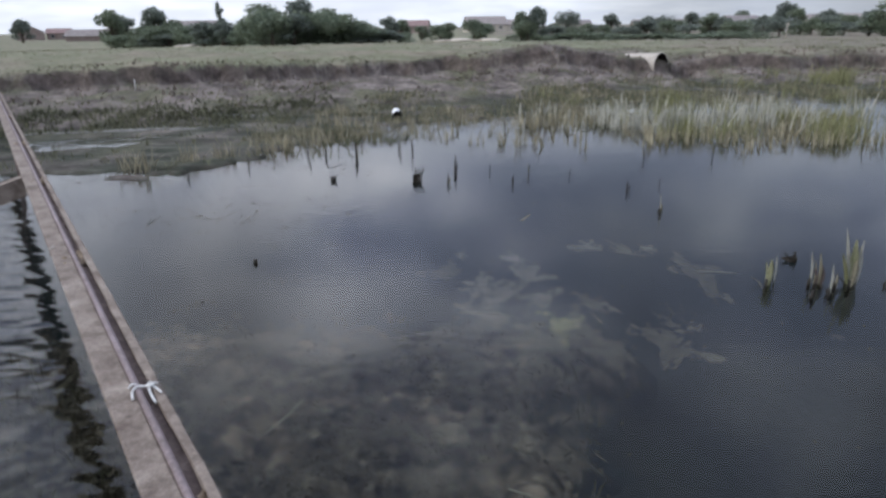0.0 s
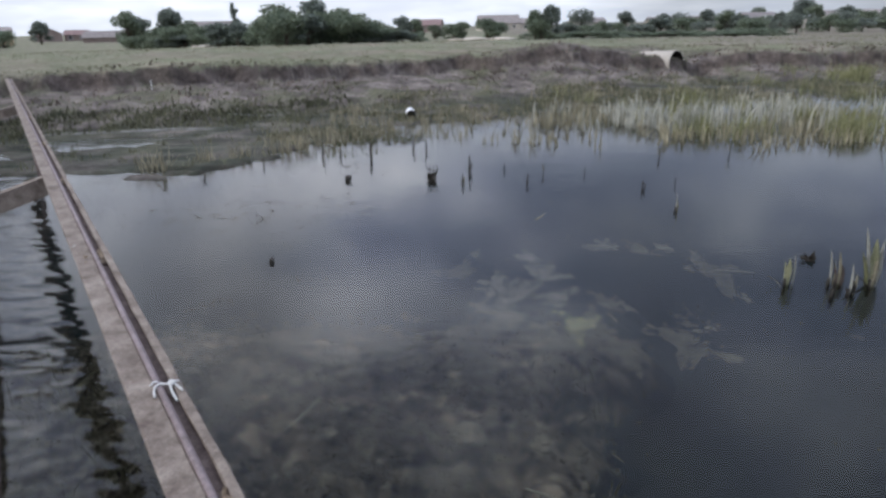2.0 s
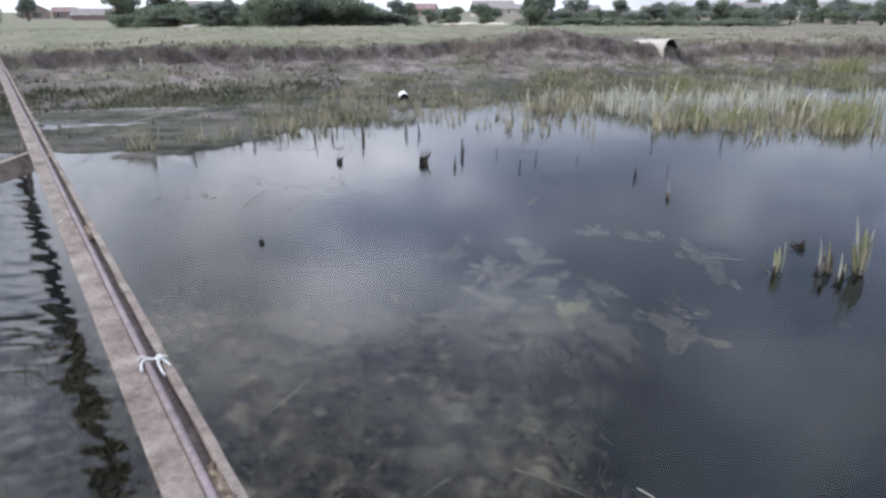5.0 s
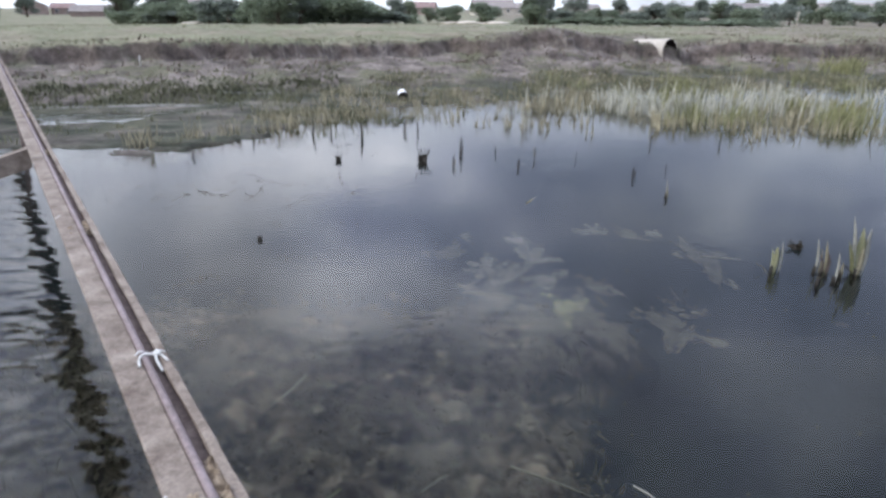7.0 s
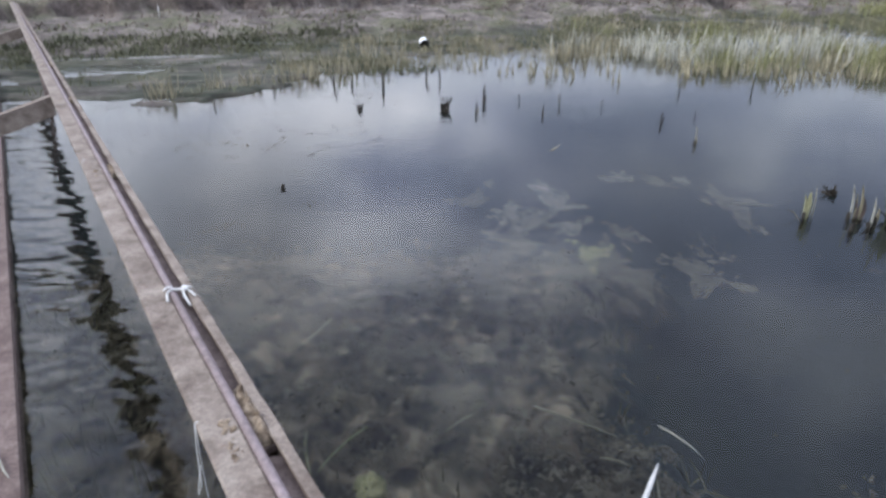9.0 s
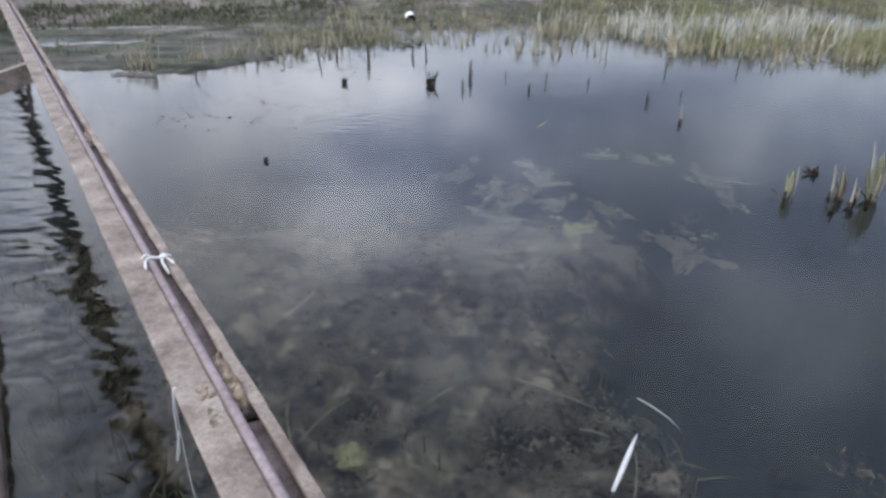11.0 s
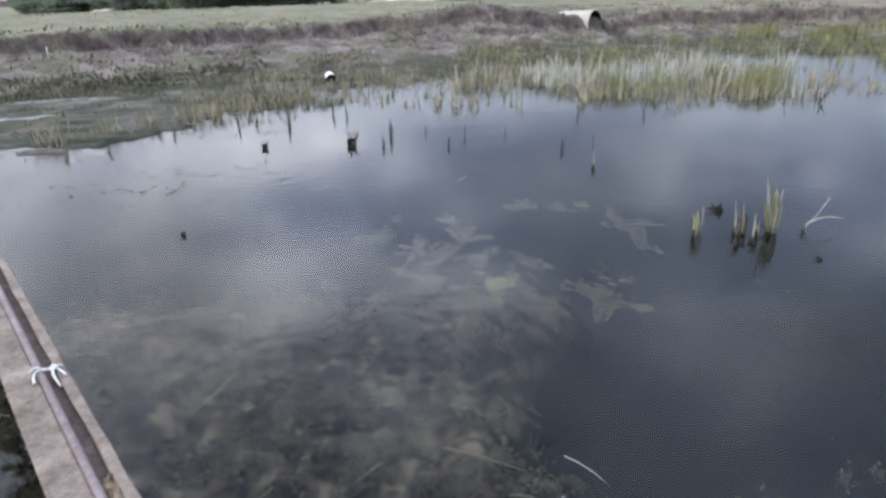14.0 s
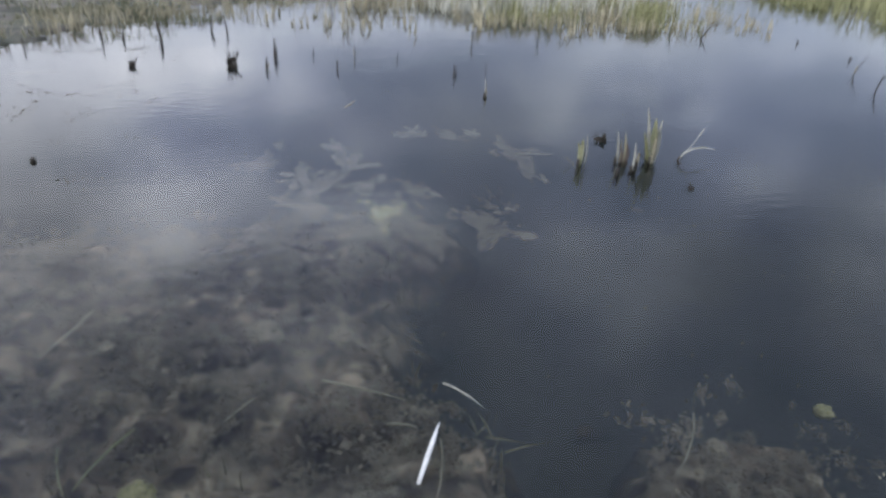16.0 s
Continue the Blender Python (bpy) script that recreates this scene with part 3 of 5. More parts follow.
def hole_depth(x, y):
    """1 in the clear deep part of the pond, 0 over the weed."""
    wob = 0.5 * (fbm(x, y, 1.5, 21, 4) - 0.5)
    a = 1 - smooth(0.55, 1.3, np.hypot((x - 2.75) / 2.0, (y - 3.3) / 1.25) + wob)
    b = 1 - smooth(0.5, 1.3, np.hypot((x - 1.25) / 0.62, (y - 2.75) / 0.62) + wob)
    c = 1 - smooth(0.7, 1.1, np.hypot((x - 1.15) / 0.28, (y - 1.75) / 0.5) + wob)
    e = 1 - smooth(0.55, 1.25, np.hypot((x - 5.5) / 2.2, (y - 3.4) / 1.6) + wob)
    e = np.maximum(e, smooth(1.0, 1.35, x) * smooth(2.75, 2.3, y + 0.5 * wob))
    island = 1 - smooth(0.35, 1.35, np.hypot((x - 2.05) / 0.66, (y - 1.75) / 0.60) + 2.2 * wob)
    e = e * (1 - 0.86 * island)
    left = 0.40 * smooth(0.35, -0.25, x + 0.70 * y - 0.15)
    pit = 0.9 * (1 - smooth(0.5, 1.2, np.hypot((x - 0.36) / 0.30, (y - 2.24) / 0.13) + wob))
    return np.maximum.reduce([a, b * (1 - 0.86 * island), c, e, left, pit])


def build_bed():
    xs, ys = np.arange(-4.6, 6.4, 0.03), np.arange(0.2, 9.0, 0.03)
    x, y = np.meshgrid(xs, ys)
    ridged = 1 - np.abs(2 * fbm(x * 0.85 + 0.25 * y, y, 2.3, 31, 5, 0.6) - 1)
    lump = fbm(x, y, 6.5, 41, 4, 0.65)
    weed = (1 - hole_depth(x, y)) * (1 - 0.9 * smooth(2.6, 3.8, x)) * (1 - 0.9 * smooth(3.9, 6.4, y)) * (1 - 0.85 * smooth(1.1, 2.0, x) * smooth(3.1, 3.9, y))
    z = -0.36 + weed * (0.16 + 0.22 * (ridged - 0.6) + 0.16 * (lump - 0.5)) - 0.45 * (1 - weed)
    edge = np.minimum.reduce([smooth(-4.6, -3.6, x), smooth(6.4, 5.4, x), smooth(0.2, 0.7, y), smooth(9.0, 7.8, y)])
    z = np.minimum(z, -0.02) * edge + (1 - edge) * -0.75
    idx = np.arange(x.size).reshape(x.shape)
    q = np.stack([idx[:-1, :-1], idx[:-1, 1:], idx[1:, 1:], idx[1:, :-1]], -1).reshape(-1, 4)
    ob = sheet("pond_bed", np.stack([x, y, z], -1).reshape(-1, 3), q, M_BED, smooth=True)
    tagged(ob, "lumpy dark silt bed overgrown with algae under water", "pond bed", kind="structure")


def algae(name, x, y, z, size, material, label, seed, flakes=48, top=-0.006):
    """Ragged tufts of weed, each a flattened cloud of small curled flakes, in one mesh."""
    rng = np.random.default_rng(seed)
    n = len(x)
    a = np.repeat(rng.uniform(0, 6.28, n), flakes)
    st = np.repeat(rng.uniform(0.45, 1.0, n), flakes)
    sz = np.repeat(size, flakes)
    m = n * flakes
    u, v, w = rng.normal(0, 0.72, m) * sz, rng.normal(0, 0.72, m) * sz * st, rng.normal(0, 0.30, m) * sz
    p = np.stack([np.repeat(x, flakes) + np.cos(a) * u - np.sin(a) * v, np.repeat(y, flakes) + np.sin(a) * u + np.cos(a) * v, np.repeat(z, flakes) + w], -1)
    e, g = rng.normal(0, 1, (m, 3)) * (1, 1, 0.45), rng.normal(0, 1, (m, 3)) * (1, 1, 0.45)
    r = (0.010 + 0.34 * sz * rng.uniform(0.3, 1.0, m))[:, None]
    e *= r * 0.55 / np.linalg.norm(e, axis=1)[:, None]
    g *= r * 0.35 / np.linalg.norm(g, axis=1)[:, None]
    q = np.stack([p - e, p - e * 0.3 - g, p + e, p + e * 0.2 + g], 1)
    q[..., 2] = np.minimum(q[..., 2], top)
    tagged(sheet(name, q.reshape(-1, 3), np.arange(m * 4).reshape(-1, 4), material), label, "algae", kind="stuff")


def build_algae():
    def spread(n, seed, density, span=(-4.2, 5.6, 0.6, 8.4)):
        rng = np.random.default_rng(seed)
        x, y = rng.uniform(span[0], span[1], n * 12), rng.uniform(span[2], span[3], n * 12)
        ok = rng.uniform(0, 1, n * 12) < density(x, y)
        return x[ok][:n], y[ok][:n], rng

    def dense(x, y):
        return (1 - hole_depth(x, y)) ** 3 * (0.10 + 0.9 * smooth(0.40, 0.60, fbm(x, y, 1.3, 95, 3))) * (1 - 0.85 * smooth(2.8, 3.8, x)) * smooth(5.0, 3.2, y) * (1 - 0.9 * smooth(1.1, 2.0, x) * smooth(3.1, 3.9, y))

    x, y, rng = spread(950, 101, dense)
    algae("brown_algae", x, y, rng.uniform(-0.22, -0.10, len(x)), 0.5 * np.exp(rng.normal(-2.0, 0.45, len(x))), M_ALGAE_BROWN, "brown-olive clumps of algae below the water surface", 102)

    def bright(x, y):
        return (1 - hole_depth(x, y)) ** 3 * (0.04 + smooth(0.44, 0.62, fbm(x, y, 2.2, 97, 3))) * smooth(4.8, 3.2, y) * (1 - 0.85 * smooth(2.8, 3.8, x))

    x, y, rng = spread(600, 103, bright)
    algae("olive_algae", x, y, rng.uniform(-0.12, -0.03, len(x)), 0.5 * np.exp(rng.normal(-2.75, 0.5, len(x))), M_ALGAE_OLIVE, "olive-tan tufts of algae near the water surface", 104)

    x, y, rng = spread(170, 105, dense, (-3.4, 2.6, 1.2, 4.6))
    algae("pale_algae", x, y, rng.uniform(-0.07, -0.025, len(x)), 0.5 * np.exp(rng.normal(-2.75, 0.35, len(x))), M_ALGAE_TAN, "pale tan puffs of algae close under the surface", 106, 90)

    # thin weed that reaches the surface off the muddy margin
    def margin_weed(x, y):
        return smooth(-0.6, 0.6, x + 0.70 * y - 1.2) * smooth(-0.8, -2.4, x) * smooth(0.42, 0.60, fbm(x * 0.6, y * 1.2, 1.4, 98, 3)) * (0.15 + 0.35 * smooth(6.0, 8.0, y) + 1.0 * smooth(8.2, 9.4, y))

    x, y, rng = spread(210, 107, margin_weed, (-6.2, -0.8, 4.6, 10.4))
    algae("floating_weed", x, y, np.full(len(x), 0.004), 0.5 * np.exp(rng.normal(-2.3, 0.5, len(x))), M_ALGAE_OLIVE, "thin olive weed lying at the water surface", 108, 16, 0.006)

    # drifting rafts of algae: east, north, length, tint
    tints = {"grey": (M_ALGAE_PALE, "pale grey-tan raft of algae at the water surface"), "green": (M_ALGAE_GREEN, "yellow-green raft of algae at the water surface"), "brown": (M_ALGAE_OLIVE, "olive-brown raft of algae just under the surface")}
    rafts = [(0.69, 5.81, 0.20, "grey"), (0.74, 5.30, 0.34, "grey"), (0.60, 5.08, 0.20, "brown"), (0.33, 5.12, 0.28, "grey"), (0.52, 4.89, 0.26, "grey"), (0.85, 4.88, 0.26, "grey"), (0.88, 4.31, 0.26, "green"), (0.98, 4.42, 0.30, "brown"),
             (1.08, 3.96, 0.30, "brown"), (0.70, 4.10, 0.34, "brown"), (1.43, 6.08, 0.22, "grey"), (1.78, 6.01, 0.24, "brown"), (2.03, 6.03, 0.16, "grey"), (2.35, 5.36, 0.46, "brown"), (1.31, 4.60, 0.10, "grey"), (1.62, 4.16, 0.40, "brown"),
             (0.16, 5.97, 0.16, "brown"), (0.02, 5.50, 0.30, "brown"), (1.15, 4.75, 0.24, "brown"), (0.35, 4.55, 0.40, "brown"), (-1.49, 3.56, 0.22, "brown"), (-1.2, 4.15, 0.34, "brown"), (-0.5, 4.05, 0.34, "brown"), (0.1, 3.85, 0.34, "brown")]
    for k, (cx, cy, w, tint) in enumerate(rafts):
        rng = np.random.default_rng(300 + k)
        # ragged arms of felted threads that spread from the middle of the raft
        bunch = []
        for arm in range(10):
            a, reach = rng.uniform(0, 6.28), w * rng.uniform(0.2, 0.75)
            n = 40
            u = rng.uniform(0, 1, n) ** 0.8
            bend = rng.uniform(-0.9, 0.9)
            px = np.cos(a + bend * u) * reach * u * 1.15 + rng.normal(0, 0.10 * w, n) * (1.2 - 0.8 * u)
            py = np.sin(a + bend * u) * reach * u * 1.9 + rng.normal(0, 0.16 * w, n) * (1.2 - 0.8 * u)
            bunch.append(np.stack([px, py, rng.uniform(-0.012, 0.0, n)], -1))
        p = np.concatenate(bunch)
        m = len(p)
        d1 = rng.normal(0, 1, (m, 3)) * (1, 1, 0.12)
        d1 *= (w * rng.uniform(0.03, 0.095, m) / np.linalg.norm(d1, axis=1))[:, None]
        d2 = np.stack([-d1[:, 1], d1[:, 0], 0 * d1[:, 0]], -1) * rng.uniform(0.35, 0.8, m)[:, None]
        q = np.stack([p - d1, p - d1 * 0.2 - d2, p + d1, p + d1 * 0.3 + d2], 1)
        q[..., 2] = np.minimum(q[..., 2], 0.0)
        ob = sheet("algae_raft", q.reshape(-1, 3), np.arange(m * 4).reshape(-1, 4), tints[tint][0])
        ob.matrix_basis = pose(cx, cy, -0.010 if tint == "grey" else -0.012 if tint == "green" else -0.030)
        tagged(ob, tints[tint][1], "algae", kind="stuff")


# ---------------------------------------------------------------- blades, fronds, leaves
def blades(name, x, y, z, height, width, lean, material, label, category, seed=1, kind="stuff", bend=0.5, parent=None):
    """Many tapered, bent blades in one mesh."""
    rng = np.random.default_rng(seed)
    n = len(x)
    a = rng.uniform(0, 2 * math.pi, n)
    w = width * rng.uniform(0.6, 1.4, n)
    h = np.broadcast_to(height, (n,)) * rng.uniform(0.6, 1.35, n) * (0.65 + 0.8 * vnoise(x, y, 0.9, seed))
    la, lm = rng.uniform(0, 2 * math.pi, n), np.abs(rng.normal(0, lean, n))
    base = np.stack([x, y, z], -1)
    side = np.stack([np.cos(a), np.sin(a), 0 * a], -1) * w[:, None] / 2
    tip = np.stack([np.cos(la) * lm * h, np.sin(la) * lm * h, h * np.sqrt(np.maximum(0.05, 1 - np.minimum(lm, 0.95) ** 2))], -1)
    mid = tip * np.array([bend * 0.8, bend * 0.8, 0.58])
    v = np.stack([base - side, base + side, base + mid + side * 0.8, base + mid - side * 0.8, base + tip + side * 0.15, base + tip - side * 0.15], 1)
    k = np.arange(n)[:, None] * 6
    f = np.concatenate([k + np.array([[0, 1, 2, 3]]), k + np.array([[3, 2, 4, 5]])])
    ob = sheet(name, v.reshape(-1, 3), f, material, parent=parent)
    if label:
        tagged(ob, label, category, kind=kind)
    return ob


def tufts(n, per, spread, inside, span, seed):
    """Positions of blades that stand in tufts, where inside(x, y) holds."""
    rng = np.random.default_rng(seed)
    x, y = rng.uniform(span[0], span[1], n * 6), rng.uniform(span[2], span[3], n * 6)
    ok = rng.uniform(0, 1, n * 6) < inside(x, y)
    x, y = x[ok][:n], y[ok][:n]
    x, y = np.repeat(x, per) + rng.normal(0, spread, len(x) * per), np.repeat(y, per) + rng.normal(0, spread, len(y) * per)
    return x, y


def build_vegetation():
    def d(x, y):
        return shore_distance(x, y)

    # pale stubble of cut reed along the edge of the open water
    def front(x, y):
        near = np.interp(x, [-5, -3.5, -2.4, -1.4, 0.3, 1.3, 3.7, 7, 10], [10.4, 11.0, 12.0, 12.9, 12.2, 11.7, 11.6, 11.1, 10.6])
        return y - near - 1.2 * (fbm(x, y, 0.8, 51, 2) - 0.5)

    def stubble(x, y):
        f = front(x, y)
        return smooth(-0.6, 0.5, f) * smooth(6.5, 3.0, f) * smooth(-4.0, -1.0, x) * smooth(11.0, 8.0, x) * (0.15 + 0.85 * smooth(0.42, 0.62, fbm(x, y, 0.9, 52, 3)))

    x, y = tufts(560, 5, 0.07, stubble, (-5, 12, 10, 20), 5)
    blades("dry_reed_stubble", x, y, np.full(len(x), -0.05), 0.24, 0.022, 0.35, M_STRAW, "straw-coloured dead reed stubble standing in shallow water", "reeds", 6)

    def pale(x, y):
        return smooth(0.8, 1.6, front(x, y)) * smooth(6.0, 4.0, front(x, y)) * np.exp(-((x - 4.7) / 1.3) ** 2 - ((y - 14.8) / 1.5) ** 2) * smooth(0.40, 0.55, fbm(x, y, 1.1, 57, 2)) \
            + 0.5 * np.exp(-((x - 7.2) / 1.2) ** 2 - ((y - 14.3) / 1.1) ** 2) * smooth(0.40, 0.55, fbm(x, y, 1.1, 57, 2))

    x, y = tufts(340, 14, 0.15, pale, (0, 11, 11, 19), 15)
    blades("bleached_reeds", x, y, np.full(len(x), -0.05), 0.50, 0.030, 0.30, M_PALE_REED, "bleached whitish dead reeds standing in the shallows", "reeds", 16)

    def green(x, y):
        return smooth(0.0, 1.0, front(x, y)) * (np.exp(-((x - 5.6) / 1.2) ** 2 - ((y - 13.6) / 1.5) ** 2) + 1.1 * np.exp(-((x - 7.6) / 1.0) ** 2 - ((y - 12.9) / 1.1) ** 2)
                                                + 0.22 * np.exp(-((x - 7.5) / 3.0) ** 2 - ((y - 17.0) / 1.8) ** 2) + 0.12 * smooth(9.5, 12.5, x) * smooth(17.5, 19.5, y) + 1.2 * smooth(13.0, 13.8, x) * smooth(17.5, 16.0, x) * smooth(8.0, 10.0, y)) * smooth(0.46, 0.58, fbm(x, y, 0.9, 58, 3))

    x, y = tufts(560, 18, 0.17, green, (2, 20, 8, 24), 25)
    blades("green_reeds", x, y, np.maximum(ground_z(x, y), -0.05), 0.38, 0.022, 0.38, M_GREEN_REED, "yellow-green young reeds growing at the pond edge", "reeds", 26)

    # rushes and grass of the wet margin
    def margin(x, y):
        s = d(x, y)
        flat = 1 - 0.80 * smooth(-3.4, -4.6, x) * smooth(-0.1, -0.6, s)
        flat = flat * np.maximum(smooth(11.0, 9.0, x), smooth(16.5, 18.0, y))
        return flat * smooth(-6.5, -3.5, s) * smooth(1.8, 0.2, s) * (0.12 + smooth(0.45, 0.65, fbm(x, y, 0.6, 61, 3)))

    x, y = tufts(3000, 7, 0.12, margin, (-12, 16, 10, 24), 35)
    blades("marsh_grass", x, y, np.maximum(ground_z(x, y), -0.03), 0.11, 0.022, 0.6, M_SCRUB, "low olive marsh grass on the muddy margin", "grass", 36)
    x, y = tufts(420, 6, 0.08, margin, (-3, 16, 11, 23), 37)
    blades("dry_marsh_grass", x, y, np.maximum(ground_z(x, y), -0.03), 0.16, 0.02, 0.5, M_STRAW, "faded straw-coloured marsh grass near the water", "grass", 38)

    rng = np.random.default_rng(39)
    spots = [(-4.95, 10.2), (-4.75, 10.05), (-4.2, 10.6), (-3.8, 11.0), (-3.1, 11.5), (-2.85, 11.8), (-2.5, 12.3), (-3.4, 12.6)]
    x = np.concatenate([px + rng.normal(0, 0.13, 26) for px, _ in spots])
    y = np.concatenate([py + rng.normal(0, 0.10, 26) for _, py in spots])
    blades("rush_tufts", x, y, np.full(len(x), -0.03), 0.30, 0.020, 0.4, M_STRAW, "straw-olive rush tufts at the edge of the mats", "rushes", 40)

    # scrub on the slope
    def slope(x, y):
        s = d(x, y)
        return smooth(0.3, 1.5, s) * smooth(9.0, 6.0, s) * (0.10 + smooth(0.45, 0.62, fbm(x, y, 0.55, 71, 3)))

    x, y = tufts(1500, 8, 0.2, slope, (-22, 22, 11, 33), 45)
    blades("green_scrub", x, y, ground_z(x, y) - 0.02, 0.075, 0.04, 0.9, M_SCRUB, "patchy grey-green low scrub on the eroded bank", "scrub", 46)

    def foot(x, y):
        s = d(x, y)
        return smooth(-0.25, 0.15, s) * smooth(2.4, 0.9, s) * smooth(-2.6, -4.2, x) * (0.35 + 0.65 * smooth(0.40, 0.60, fbm(x, y, 0.7, 72, 3)))

    x, y = tufts(900, 9, 0.17, foot, (-20, -2, 9, 20), 43)
    blades("bank_foot_grass", x, y, ground_z(x, y) - 0.02, 0.12, 0.045, 0.8, M_FOOT, "dark olive grass at the foot of the bank", "grass", 44)

    def dead(x, y):
        s = d(x, y) - np.interp(x, STEP_X, STEP_D)
        return np.exp(-((s - 0.0) / 0.7) ** 2) * (0.15 + smooth(0.42, 0.6, fbm(x, y, 0.5, 74, 3))) + 0.15 * smooth(0.5, 2, d(x, y)) * smooth(6, 3, d(x, y))

    x, y = tufts(1000, 8, 0.2, dead, (-22, 24, 13, 33), 47)
    blades("dead_scrub", x, y, ground_z(x, y) - 0.02, 0.11, 0.05, 0.9, M_DEAD_SCRUB, "dark brown dead brush along the crumbling bank edge", "scrub", 48)

    # dry grass of the field
    def field(x, y):
        s = d(x, y) - np.interp(x, STEP_X, STEP_D)
        return smooth(0.6, 1.8, s) * (0.3 + 0.7 * smooth(0.35, 0.6, fbm(x, y, 0.12, 81, 3)))

    x, y = tufts(6000, 6, 0.3, field, (-45, 45, 17, 62), 55)
    blades("field_grass", x, y, ground_z(x, y) - 0.02, 0.06, 0.035, 0.9, M_DRY_GRASS, "faded yellow-green dry grass covering the field", "grass", 56)

    # pondweed fronds just under the surface
    def weed(x, y):
        return (1 - hole_depth(x, y)) * (0.10 + smooth(0.40, 0.62, fbm(x, y, 1.6, 91, 3))) * smooth(1.25, 0.9, x) * smooth(4.8, 3.6, y)

    x, y = tufts(600, 6, 0.05, weed, (-3.5, 2.8, 0.9, 5.0), 65)
    blades("pondweed", x, y, np.full(len(x), -0.30), 0.15, 0.014, 0.95, M_FROND, "brown-olive pondweed fronds below the water surface", "pondweed", 66)
    # flecks of debris afloat
    rng = np.random.default_rng(8)
    n = 420
    x, y = rng.uniform(-4, 6, n), rng.uniform(1.0, 9, n)
    a, w = rng.uniform(0, 6.28, n), rng.uniform(0.003, 0.009, n)
    p = np.stack([x, y, np.full(n, 0.003)], -1)
    e, g = np.stack([np.cos(a) * w, np.sin(a) * w, 0 * a], -1), np.stack([-np.sin(a) * w * 0.5, np.cos(a) * w * 0.5, 0 * a], -1)
    top = p + np.array([0, 0, 0.002])
    v = np.stack([p - e, p - g, p + e, p + g, top - e * 0.7, top - g * 0.7, top + e * 0.7, top + g * 0.7], 1)
    k = np.arange(n)[:, None] * 8
    f = np.concatenate([k + np.array([q]) for q in ([4, 5, 6, 7], [0, 1, 5, 4], [1, 2, 6, 5], [2, 3, 7, 6], [3, 0, 4, 7])])
    tagged(sheet("floating_flecks", v.reshape(-1, 3), f, M_STRAW), "tiny pale flecks of plant debris afloat", "debris", kind="stuff")


def build_scum():
    """Pale dried scum left along the water line, a crumbly low ridge of uneven width."""
    rng = random.Random(77)
    for path in ([(-9.9, 13.6), (-9.1, 13.91), (-8.5, 14.12), (-7.6, 14.27), (-6.35, 14.37), (-5.3, 14.46)], [(-5.6, 16.05), (-4.83, 16.2), (-4.2, 16.5)]):
        bm = bmesh.new()
        pts = []
        for (x0, y0), (x1, y1) in zip(path, path[1:]):
            pts += [(x0 + (x1 - x0) * k / 24, y0 + (y1 - y0) * k / 24) for k in range(24)]
        rows = []
        for i, (x, y) in enumerate(pts):
            w = 0.05 + 0.11 * float(fbm(x, y, 1.3, 23, 3)) * (0.3 + 0.7 * math.sin(math.pi * i / len(pts)))
            y += 0.10 * (float(fbm(x, y, 0.9, 24, 3)) - 0.5)
            z = max(float(ground_z(x, y)), 0.0) + 0.012
            rows.append([bm.verts.new((x, y - w, z - 0.05)), bm.verts.new((x, y - w * 0.6, z + 0.006)), bm.verts.new((x, y + w * 0.3, z + rng.uniform(0.012, 0.03))), bm.verts.new((x, y + w, z - 0.05))])
        for p, q in zip(rows, rows[1:]):
            for j in range(3):
                bm.faces.new((p[j], q[j], q[j + 1], p[j + 1]))
        tagged(part("scum_line", bm, M_SCUM), "pale dried scum along the edge of the mud", "scum", kind="stuff")


# ---------------------------------------------------------------- trees
def crown_mesh(name, lobes, leaves, size, material, seed):
    """Leaf clumps spread over and inside several lobes: centre, radii."""
    rng = np.random.default_rng(seed)
    weights = np.array([r[0] * r[1] * r[2] for _, r in lobes]) ** 0.75
    pick = rng.choice(len(lobes), leaves, p=weights / weights.sum())
    c = np.array([l[0] for l in lobes])[pick]
    r = np.array([l[1] for l in lobes])[pick]
    u = rng.normal(0, 1, (leaves, 3))
    u /= np.linalg.norm(u, axis=1)[:, None]
    p = c + u * r * (rng.uniform(0.25, 1, leaves) ** 0.45 * rng.uniform(0.86, 1.14, leaves))[:, None]
    p[:, 2] = np.maximum(p[:, 2], 0.05)
    a, b = rng.normal(0, 1, (leaves, 3)), rng.normal(0, 1, (leaves, 3))
    a /= np.linalg.norm(a, axis=1)[:, None]
    b -= a * (a * b).sum(1)[:, None]
    b /= np.linalg.norm(b, axis=1)[:, None]
    s = (size * rng.uniform(0.5, 1.4, leaves))[:, None]
    v = np.stack([p - a * s * 0.5, p + b * s * 0.36, p + a * s * 0.5, p - b * s * 0.36], 1)
    f = np.arange(leaves * 4).reshape(-1, 4)
    me_ob = sheet(name, v.reshape(-1, 3), f, material)
    return me_ob


